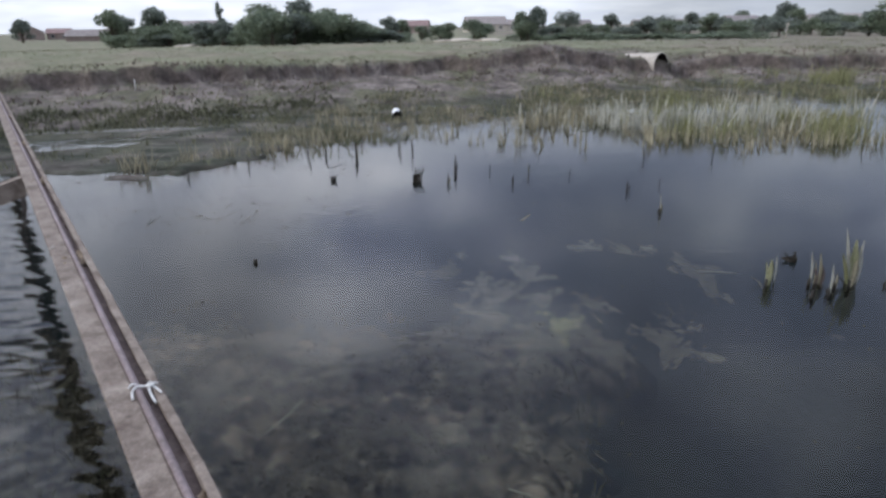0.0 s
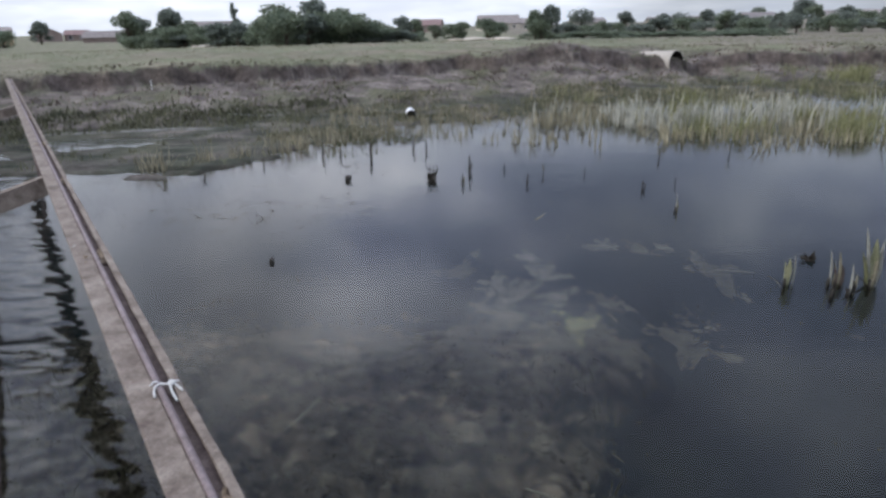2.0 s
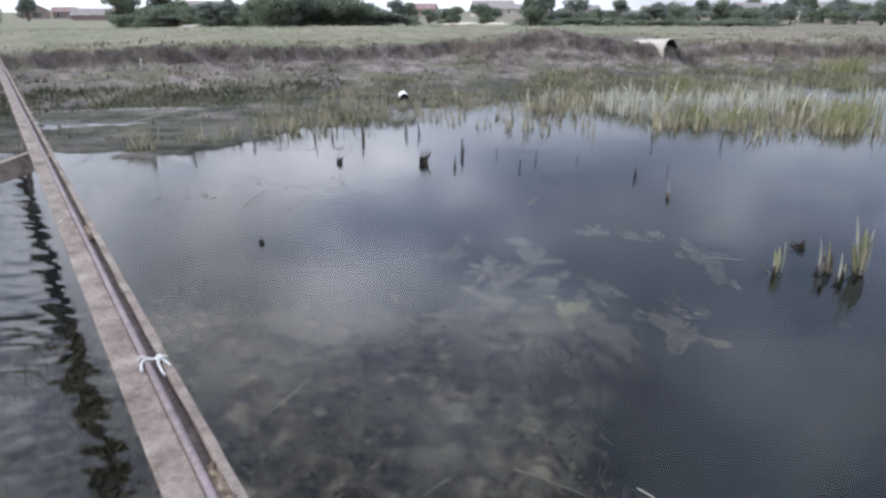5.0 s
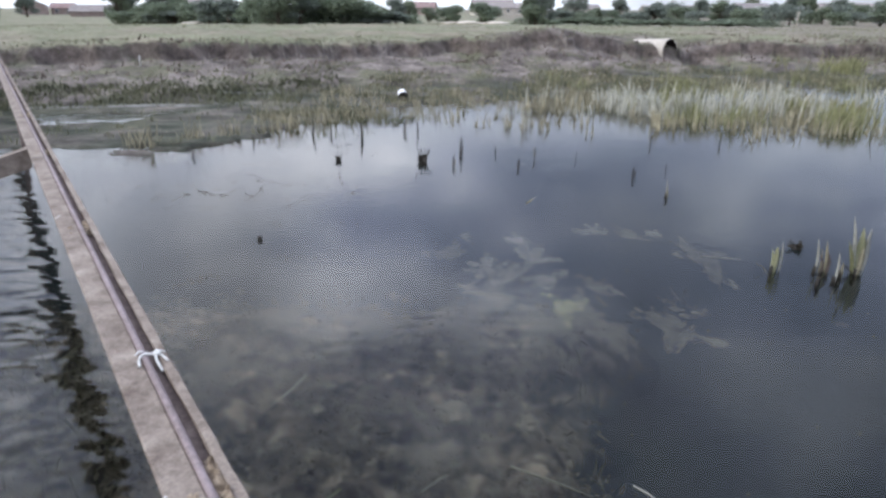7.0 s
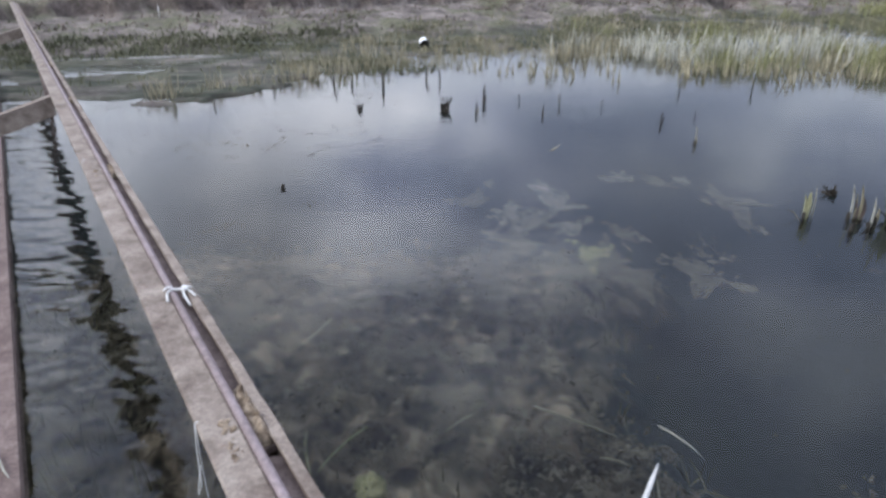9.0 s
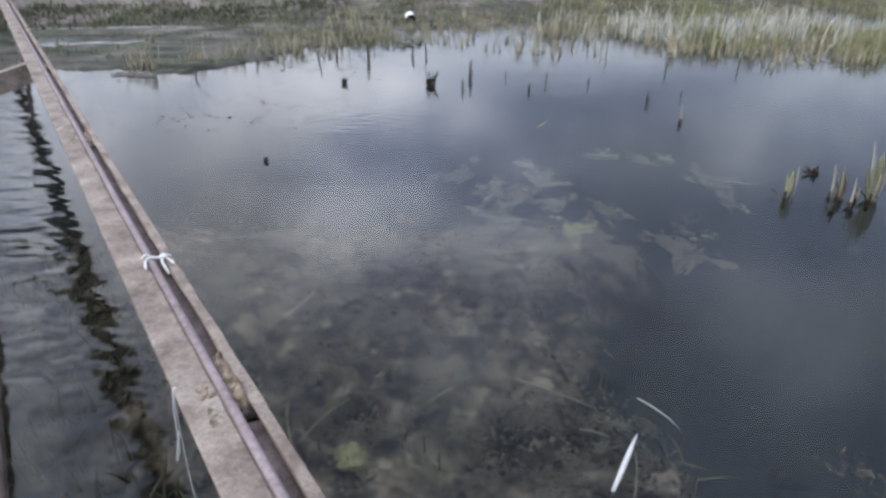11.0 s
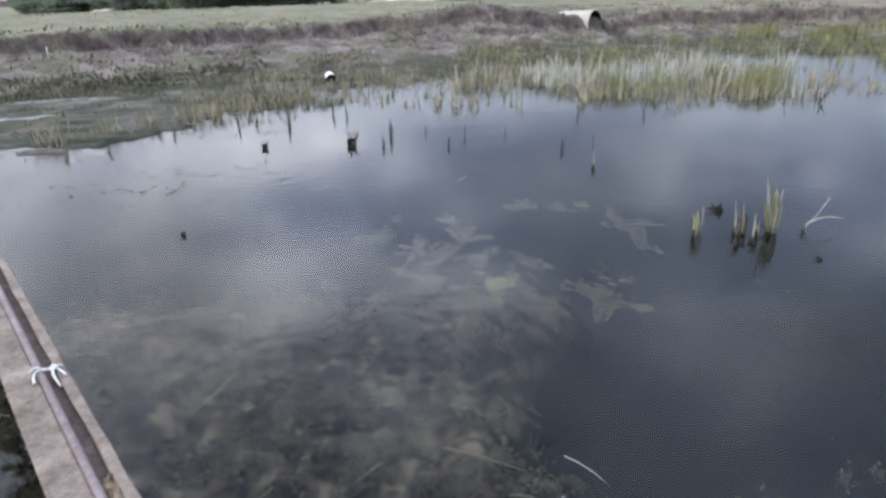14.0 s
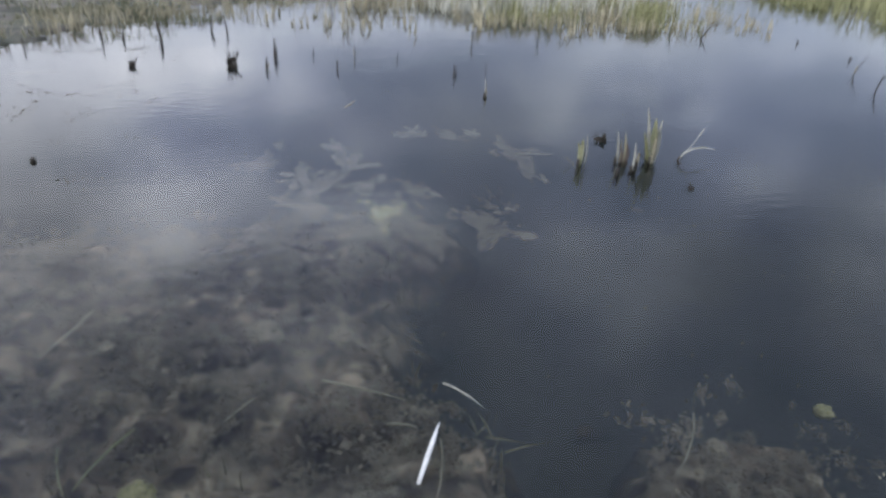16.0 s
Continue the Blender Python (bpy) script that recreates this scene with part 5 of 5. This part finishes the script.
    # twin beam on the other side, braces between the two, and a dark beam low over the water
    a, b = along(-0.95, y0, MAIN_Z), along(-0.95, y1, MAIN_Z)
    bm = bmesh.new()
    extrude_profile(bm, [(-0.14, -0.075), (-0.132, -0.075), (-0.130, -0.008), (-0.010, -0.008), (-0.008, -0.075), (0, -0.075), (0, -0.003), (-0.004, 0), (-0.136, 0), (-0.14, -0.003)], a, b, 60, 0.001)
    part("flange", bm, M_STEEL, bridge)
    a, b = along(-0.52, y0, 0.12), along(-0.52, y1 - 8.6, 0.12)
    bm = bmesh.new()
    extrude_profile(bm, [(-0.16, -0.14), (0, -0.14), (0, -0.130), (-0.012, -0.124), (-0.012, -0.012), (0, -0.008), (-0.003, 0), (-0.157, 0), (-0.16, -0.008), (-0.148, -0.012), (-0.148, -0.124), (-0.16, -0.13)], a, b, 60, 0.001)
    part("lower_beam", bm, M_DARK_STEEL, bridge, "dark brown rusted beam low over the water")
    for y in (5.45, 11.6):
        top = along(MAIN_X + 0.012, y, 0.942)
        foot = top - N * 0.95 + Vector((0, 0, -0.26))
        d = foot - top
        bm = bmesh.new()
        ax = d.normalized()
        side = Vector((-U.x, -U.y, 0))
        up = Vector((0, 0, 1))
        prof = [(0.05, -0.165), (0.05, -0.003), (0.047, 0.0), (-0.05, 0.0), (-0.05, -0.008), (0.042, -0.008), (0.042, -0.165)]
        rings = [[bm.verts.new(p + side * q + up * h) for q, h in prof] for p in (top, top + d * 0.5, foot)]
        k = len(prof)
        for r0, r1 in zip(rings, rings[1:]):
            for j in range(k):
                bm.faces.new((r0[j], r0[(j + 1) % k], r1[(j + 1) % k], r1[j]))
        bm.faces.new(rings[0])
        bm.faces.new(rings[-1])
        bmesh.ops.recalc_face_normals(bm, faces=bm.faces)
        part("brace", bm, M_STEEL, bridge)
    # steel legs that carry the beams
    for y in (-2.2, 9.6, 15.2):
        for x0, z1 in ((0.24, MAIN_Z - 0.06), (-1.03, MAIN_Z - 0.06)):
            p = along(x0, y, 0)
            bm = bmesh.new()
            tube(bm, [(p.x, p.y, -0.6), (p.x, p.y, z1)], 0.03, 8)
            part("leg", bm, M_DARK_STEEL, bridge)
    tagged(bridge, "narrow rusty steel footbridge of two beams over water", "footbridge")



def build_string():
    string = thing("string", Matrix.Translation(along(MAIN_X, 1.835, MAIN_Z)))

    def loc(w, s, h):
        return N * (w * 1.18) + U * (s * 1.25) + Vector((0, 0, h))

    def strand(name, pts, r=0.0016):
        bm = bmesh.new()
        fine = []
        pts = [Vector(p) for p in pts]
        for i in range(len(pts) - 1):
            p0, p1, p2, p3 = pts[max(i - 1, 0)], pts[i], pts[i + 1], pts[min(i + 2, len(pts) - 1)]
            for k in range(6):
                t = k / 6
                fine.append(0.5 * (2 * p1 + (p2 - p0) * t + (2 * p0 - 5 * p1 + 4 * p2 - p3) * t * t + (3 * p1 - p0 - 3 * p2 + p3) * t ** 3))
        fine.append(pts[-1])
        tube(bm, fine, r, 6)
        part(name, bm, M_STRING, string)

    strand("loop", [loc(0.060, -0.035, 0.004), loc(0.066, -0.005, 0.013), loc(0.080, 0.012, 0.014), loc(0.100, 0.008, 0.012), loc(0.118, 0.0, 0.014)], 0.0042)
    strand("loop", [loc(0.062, 0.030, 0.006), loc(0.074, 0.034, 0.014), loc(0.092, 0.026, 0.006), loc(0.112, 0.006, 0.008)], 0.0038)
    strand("knot", [loc(0.112, 0.012, 0.010), loc(0.124, 0.004, 0.016), loc(0.116, -0.008, 0.017), loc(0.107, 0.002, 0.014), loc(0.117, 0.010, 0.018), loc(0.122, -0.004, 0.012)], 0.0052)
    strand("tail", [loc(0.112, 0.0, 0.012), loc(0.108, -0.022, 0.006), loc(0.110, -0.048, -0.004), loc(0.113, -0.066, -0.012)], 0.0046)
    strand("tail", [loc(0.118, 0.002, 0.014), loc(0.127, -0.018, 0.010), loc(0.134, -0.044, 0.006)], 0.0038)
    strand("tail", [loc(0.118, 0.006, 0.014), loc(0.130, 0.014, 0.010), loc(0.138, 0.010, 0.006)], 0.0038)
    tagged(string, "white twine knotted round the rusty beam", "string")

    # scrap of white film stuck to the edge of the flange
    bm = bmesh.new()
    ends = [(0.000, -0.020, 0.004), (0.006, -0.008, 0.010), (0.014, 0.002, 0.007), (0.020, 0.014, 0.014), (0.024, 0.024, 0.006)]
    leaf = [Vector(loc(*p)) for p in ends]
    for dz in (0.0, 0.0012):
        rows = [(bm.verts.new(p + U * 0.006 + Vector((0, 0, dz))), bm.verts.new(p - U * 0.008 + Vector((0, 0, dz + 0.004 * (k % 2))))) for k, p in enumerate(leaf)]
        for (a, b), (c, d) in zip(rows, rows[1:]):
            bm.faces.new((a, b, d, c))
    scrap = part("plastic_scrap", bm, M_WHITE_PAINT)
    scrap.matrix_basis = Matrix.Translation(along(MAIN_X, 3.43, MAIN_Z))
    tagged(scrap, "crumpled scrap of white plastic film on the beam", "litter")

    hang = thing("hanging_string", Matrix.Translation(along(MAIN_X, 1.24, MAIN_Z)))
    string = hang
    bm = bmesh.new()
    pts = [loc(0.004, 0.0, 0.003), loc(-0.003, 0.0, 0.000), loc(-0.010, -0.004, -0.06), loc(-0.014, -0.008, -0.14), loc(-0.016, -0.004, -0.19), loc(-0.026, -0.012, -0.205), loc(-0.022, -0.016, -0.17), loc(-0.010, -0.010, -0.12)]
    tube(bm, pts, 0.0017, 6)
    part("strand", bm, M_STRING, hang)
    bm = bmesh.new()
    tube(bm, [loc(-0.003, -0.004, 0.001), loc(-0.008, -0.010, -0.12), loc(-0.010, -0.016, -0.30), loc(-0.004, -0.02, -0.42)], 0.0010, 5)
    part("strand", bm, M_STRING, hang)
    tagged(hang, "white twine loop hanging from the beam edge", "string")


# ---------------------------------------------------------------- things in the water
def leaf_blade(bm, base, tip, width, sag=0.0, fold=0.25, steps=7):
    """A pointed, slightly folded reed leaf from base to tip."""
    base, tip = Vector(base), Vector(tip)
    d = tip - base
    side = d.cross(Vector((0.31, 0.2, 0.93))).normalized()
    back = side.cross(d).normalized()
    rows = []
    for i in range(steps + 1):
        s = i / steps
        p = base + d * s + back * sag * math.sin(math.pi * s)
        w = width * 0.5 * (0.55 + 1.1 * s) * (1 - s ** 2.2) + 0.0008
        rows.append([bm.verts.new(p - side * w + back * w * fold), bm.verts.new(p), bm.verts.new(p + side * w + back * w * fold), bm.verts.new(p - back * 0.003)])
    for a, b in zip(rows, rows[1:]):
        for j, k in ((0, 1), (1, 2), (2, 3), (3, 0)):
            bm.faces.new((a[j], a[k], b[k], b[j])).smooth = True
    bm.faces.new(rows[0][::-1])
    bm.faces.new(rows[-1])


def build_water_things():
    # peg
    bm = bmesh.new()
    tube(bm, [(0, 0, -0.04), (0, 0, 0.012), (0.004, 0, 0.032), (0.006, 0, 0.038)], [0.022, 0.022, 0.019, 0.010], 9)
    peg = part("peg", bm, M_DARK_STUB)
    peg.matrix_basis = pose(-1.79, 5.74, 0)
    tagged(peg, "small black wooden peg just above the water", "peg")

    # black rotten stems of old reed: x, y, height, thickness, lean
    stems = [(-4.73, 9.85, 0.16, 0.02, 0.1), (-3.76, 9.35, 0.12, 0.025, 0.3), (-3.14, 10.35, 0.17, 0.022, 0.0), (-2.30, 11.05, 0.18, 0.03, 0.05), (-1.98, 10.95, 0.14, 0.03, 0.2),
             (-1.42, 10.75, 0.30, 0.035, -0.06), (-2.08, 10.1, 0.10, 0.014, 0.0), (-0.75, 11.5, 0.25, 0.03, 0.1), (-0.5, 11.4, 0.22, 0.03, -0.1)]
    stems += [(0.21, 9.55, 0.27, 0.03, 0.05), (0.09, 8.87, 0.16, 0.02, 0.1), (1.0, 8.80, 0.13, 0.022, 0.1), (2.45, 8.25, 0.15, 0.018, 0.05),
             (0.75, 9.7, 0.12, 0.016, 0.0), (1.9, 9.3, 0.12, 0.012, 0.1), (3.3, 10.3, 0.22, 0.016, 0.0), (4.5, 10.5, 0.25, 0.016, 0.1),
             (9.3, 10.05, 0.08, 0.03, 0.0), (8.25, 7.7, 0.30, 0.014, 0.5), (7.85, 6.9, 0.32, 0.014, 0.35), (9.16, 8.7, 0.07, 0.03, 0.0), (7.7, 10.6, 0.22, 0.02, 0.7), (1.3, 9.35, 0.18, 0.012, 0.1), (3.0, 8.6, 0.10, 0.012, 0.0)]
    rng = random.Random(11)
    for x, y, h, w, lean in stems:
        stub = thing("reed_stub", pose(x, y, 0, 0, 0, rng.uniform(-20, 20)))
        bm = bmesh.new()
        tube(bm, [(-lean * 0.08, 0, -0.12), (0, 0, 0), (lean * h * 0.5, 0.01, h * 0.55), (lean * h, rng.uniform(-0.02, 0.02), h)], [w * 0.5, w * 0.55, w * 0.42, w * 0.2], 6)
        part("stem", bm, M_DARK_STUB, stub)
        if h > 0.13:
            bm = bmesh.new()
            leaf_blade(bm, (0.005, 0.005, -0.03), (rng.uniform(-0.05, 0.05), rng.uniform(-0.04, 0.04), h * rng.uniform(0.6, 1.05)), w * 0.9, 0.01)
            part("leaf", bm, M_DARK_STUB if rng.random() < 0.6 else M_STRAW, stub)
        tagged(stub, "blackened rotten reed stub standing in the water", "reed", "reed stubs in the open water")

    # matted black clumps
    for x, y, w, h in ((-1.57, 9.15, 0.13, 0.13), (-0.34, 9.12, 0.24, 0.22), (3.24, 5.58, 0.17, 0.07), (3.42, 4.32, 0.07, 0.03)):
        clump = thing("rotten_clump", pose(x, y, 0))
        bm = bmesh.new()
        bmesh.ops.create_icosphere(bm, subdivisions=3, radius=1.0)
        for v in bm.verts:
            n = 0.7 + 0.9 * noise.noise(v.co * 1.7 + Vector((x * 3, y, 0))) + 0.4 * noise.noise(v.co * 5 + Vector((x, y, 3)))
            v.co = Vector((v.co.x * w * 0.36 * n, v.co.y * w * 0.36 * n, max(v.co.z, -0.5) * h * 0.55 * n))
        part("root_mass", bm, M_DARK_STUB, clump)
        for k in range(7):
            bm = bmesh.new()
            a = rng.uniform(0, 6.28)
            leaf_blade(bm, (0.02 * math.cos(a), 0.02 * math.sin(a), 0), (math.cos(a) * w * rng.uniform(0.1, 0.6), math.sin(a) * w * rng.uniform(0.1, 0.6), h * rng.uniform(0.4, 1.1)), w * 0.14, 0.01)
            part("leaf", bm, M_DARK_STUB, clump)
        tagged(clump, "matted black clump of rotten reed roots", "reed", "rotten clumps in the open water")

    # the near reed clump: base x, y, then for each leaf: foot east, tip east, tip north, height, width, material
    def reed_shoot(label, x, y, leaves):
        reed = thing("reed_shoot", pose(x, y, 0))
        for foot, tip_x, tip_y, h, w, mat in leaves:
            bm = bmesh.new()
            leaf_blade(bm, (foot, rng.uniform(-0.01, 0.01), -0.05), (tip_x, tip_y, h), w, 0.02)
            part("leaf", bm, mat, reed)
        bm = bmesh.new()
        tube(bm, [(0, 0, -0.10), (0, 0, -0.02), (0.004, 0, 0.05)], [0.016, 0.017, 0.010], 7)
        part("stem", bm, M_DARK_STUB, reed)
        tagged(reed, label, "reed", "reed shoots in the open water")

    reed_shoot("green reed shoot beside a thin white stalk", 2.72, 5.00, [(0.0, 0.02, 0.0, 0.23, 0.055, M_PALE_GREEN), (-0.01, -0.01, 0.02, 0.20, 0.035, M_PALE_GREEN), (0.065, 0.05, -0.01, 0.27, 0.020, M_PALE_REED), (-0.01, -0.14, 0.0, 0.075, 0.012, M_STRAW), (0.01, 0.035, 0.0, 0.08, 0.05, M_DARK_STUB)])
    reed_shoot("pair of pale dead reed stalks in the water", 3.08, 5.00, [(0.02, -0.015, 0.0, 0.29, 0.024, M_PALE_REED), (0.08, 0.06, 0.0, 0.28, 0.030, M_STRAW), (0.09, 0.10, 0.02, 0.18, 0.055, M_DEAD_SCRUB), (0.05, 0.04, 0.02, 0.15, 0.045, M_DEAD_SCRUB), (0.03, 0.05, 0.03, 0.20, 0.020, M_STRAW)])
    reed_shoot("dead reed stalk with a blackened base", 3.12, 4.78, [(0.0, 0.015, 0.02, 0.25, 0.025, M_PALE_REED), (0.03, 0.05, 0.0, 0.17, 0.03, M_STRAW), (0.02, 0.03, 0.0, 0.11, 0.05, M_DARK_STUB), (0.0, -0.05, 0.0, 0.07, 0.02, M_DARK_STUB)])
    reed_shoot("tall pale and green reed shoot with broad leaves", 3.39, 4.95, [(-0.02, -0.09, 0.02, 0.50, 0.040, M_PALE_REED), (0.02, 0.06, 0.0, 0.40, 0.035, M_PALE_REED), (0.0, 0.01, 0.02, 0.40, 0.085, M_PALE_GREEN), (-0.02, -0.10, 0.0, 0.29, 0.045, M_GREEN_REED), (0.03, 0.085, 0.02, 0.27, 0.040, M_PALE_REED), (0.0, 0.03, -0.01, 0.24, 0.06, M_STRAW), (0.0, 0.05, 0.0, 0.13, 0.07, M_DEAD_SCRUB), (0.0, -0.13, 0.02, 0.10, 0.03, M_DARK_STUB), (0.02, 0.02, 0.0, 0.08, 0.06, M_DARK_STUB)])
    reed_shoot("small blackened reed stub near the reed clump", 2.95, 4.72, [(0.0, 0.02, 0.0, 0.08, 0.035, M_DARK_STUB), (0.0, -0.01, 0.0, 0.06, 0.02, M_DARK_STUB)])
    reed_shoot("thin straw reed stalk standing alone in open water", 2.56, 7.27, [(0.0, 0.0, 0.0, 0.22, 0.018, M_PALE_REED), (0.0, 0.02, 0.0, 0.10, 0.02, M_STRAW)])

    # bent white reed with its foot in the water
    bent = thing("bent_reed", pose(3.68, 4.90, 0))
    bm = bmesh.new()
    tube(bm, [(-0.012, 0.0, 0.04), (0.03, 0.01, 0.085), (0.12, 0.02, 0.115), (0.24, 0.03, 0.12), (0.37, 0.04, 0.09)], [0.004, 0.008, 0.008, 0.007, 0.003], 6)
    part("stalk", bm, M_PALE_REED, bent)
    bm = bmesh.new()
    tube(bm, [(0.03, 0.01, 0.08), (0.13, 0.05, 0.15), (0.25, 0.10, 0.27)], [0.002, 0.003, 0.005], 5)
    part("stalk", bm, M_PALE_REED, bent)
    bm = bmesh.new()
    tube(bm, [(0.03, -0.03, -0.05), (-0.02, -0.02, -0.005), (-0.035, -0.01, 0.03), (-0.012, 0.0, 0.06)], [0.012, 0.014, 0.012, 0.006], 6)
    part("foot", bm, M_DARK_STUB, bent)
    tagged(bent, "bleached reed bent over the water from a dark foot", "reed")

    # stalks afloat or sunk: ends, depth, thickness, material
    stalks = [((0.84, 2.39), (0.98, 2.20), 0.002, 0.006, M_PALE_REED), ((0.29, 2.56), (0.65, 2.36), -0.03, 0.010, M_STRAW), ((0.54, 2.21), (0.67, 2.17), -0.03, 0.010, M_STRAW),
              ((-0.52, 2.42), (-0.70, 2.13), -0.05, 0.011, M_GREEN_REED), ((-0.88, 3.40), (-1.05, 3.03), -0.04, 0.010, M_STRAW), ((0.75, 2.07), (0.65, 1.75), -0.02, 0.006, M_STRAW),
              ((1.92, 1.98), (1.63, 1.67), -0.02, 0.007, M_STRAW), ((-0.02, 2.52), (-0.15, 2.40), -0.05, 0.010, M_STRAW), ((0.11, 4.57), (0.55, 4.50), -0.01, 0.008, M_STRAW), ((2.27, 5.36), (2.62, 5.32), -0.01, 0.018, M_STRAW),
              ((0.90, 7.0), (1.05, 7.3), 0.0, 0.016, M_STRAW), ((-0.80, 2.36), (-0.72, 2.10), -0.04, 0.008, M_GREEN_REED), ((1.30, 6.1), (1.62, 6.08), -0.01, 0.012, M_STRAW), ((0.25, 1.75), (0.75, 1.45), -0.04, 0.009, M_STRAW), ((-2.9, 8.9), (-2.3, 8.95), -0.005, 0.01, M_STRAW),
              ((1.15, 4.25), (1.12, 4.45), 0.03, 0.004, M_STRAW)]
    for (x0, y0), (x1, y1), z, r, mat in stalks:
        bm = bmesh.new()
        c = Vector(((x0 + x1) / 2, (y0 + y1) / 2, z))
        a, b = Vector((x0, y0, z)) - c, Vector((x1, y1, z - 0.01)) - c
        side = (b - a).cross(Vector((0, 0, 1))) * rng.uniform(-0.06, 0.06)
        tube(bm, [a, a * 0.4 + b * 0.0 + side, b * 0.4 + side, b], [r * 0.5, r * 0.6, r * 0.5, r * 0.2], 6)
        ob = part("reed_stalk", bm, mat)
        ob.matrix_basis = Matrix.Translation(c)
        tagged(ob, "loose dead reed stalk drifting near the surface", "reed stalk", "loose stalks in the water")

    bm = bmesh.new()
    tube(bm, [(-0.10, 0.09, 0.0), (-0.04, 0.04, 0.012), (0.02, -0.02, 0.008), (0.06, -0.05, 0.004)], [0.004, 0.005, 0.004, 0.002], 6)
    twig = part("twig", bm, M_PALE_REED)
    twig.matrix_basis = pose(-1.92, 1.93, 0.124)
    tagged(twig, "bleached dry twig lying on the low rusty beam", "twig")

    # white curled leaf sticking out of the water
    leaf = thing("curled_leaf", pose(0.60, 1.83, 0))
    bm = bmesh.new()
    leaf_blade(bm, (0.0, 0.0, 0.0), (0.135, 0.215, 0.10), 0.023, 0.012, 0.8, 9)
    part("blade", bm, M_WHITE_LEAF, leaf)
    tagged(leaf, "curled bleached white reed leaf above the water", "leaf")

    # balls of algae
    for x, y, w, mat, label in ((0.02, 3.08, 0.205, M_ALGAE, "pale tan ball of algae under the surface"), (0.42, 2.95, 0.14, M_ALGAE, "small tan ball of algae under the surface"), (-0.46, 2.06, 0.165, M_ALGAE_GREEN, "yellow-green ball of algae under the surface"),
                                (2.56, 1.89, 0.10, M_ALGAE_GREEN, "yellowish ball of algae under the surface"), (2.20, 1.54, 0.07, M_ALGAE, "small grey ball of algae under the surface"), (1.92, 1.79, 0.10, M_ALGAE, "flat tan lump of algae under the surface"), (-0.75, 3.05, 0.09, M_ALGAE, "small pale lump of algae under the surface")):
        bm = bmesh.new()
        bmesh.ops.create_icosphere(bm, subdivisions=4, radius=1.0)
        for v in bm.verts:
            n = 0.85 + 0.35 * noise.noise(v.co * 1.6 + Vector((x * 7, y * 5, 0))) + 0.22 * noise.noise(v.co * 4.5 + Vector((x * 7, y, 1)))
            v.co = Vector((v.co.x * w * 0.5 * n, v.co.y * w * 0.5 * n, v.co.z * w * 0.28 * n))
        for f in bm.faces:
            f.smooth = True
        ob = part("algae_ball", bm, mat)
        ob.matrix_basis = pose(x, y, -0.012 - 0.36 * w)
        tagged(ob, label, "algae", "algae balls in the pond")


M_WHITE_LEAF = surface("white_dry_leaf", [(0.3, (0.546, 0.546, 0.515)), (0.7, (0.655, 0.655, 0.624))], scale=20, rough=0.7, bump=0.2)

build_ground()
build_water()
build_bed()
build_algae()
build_bridge()
build_string()
build_culvert()
build_bucket()
build_water_things()
build_village()
build_trees()
build_vegetation()
build_scum()
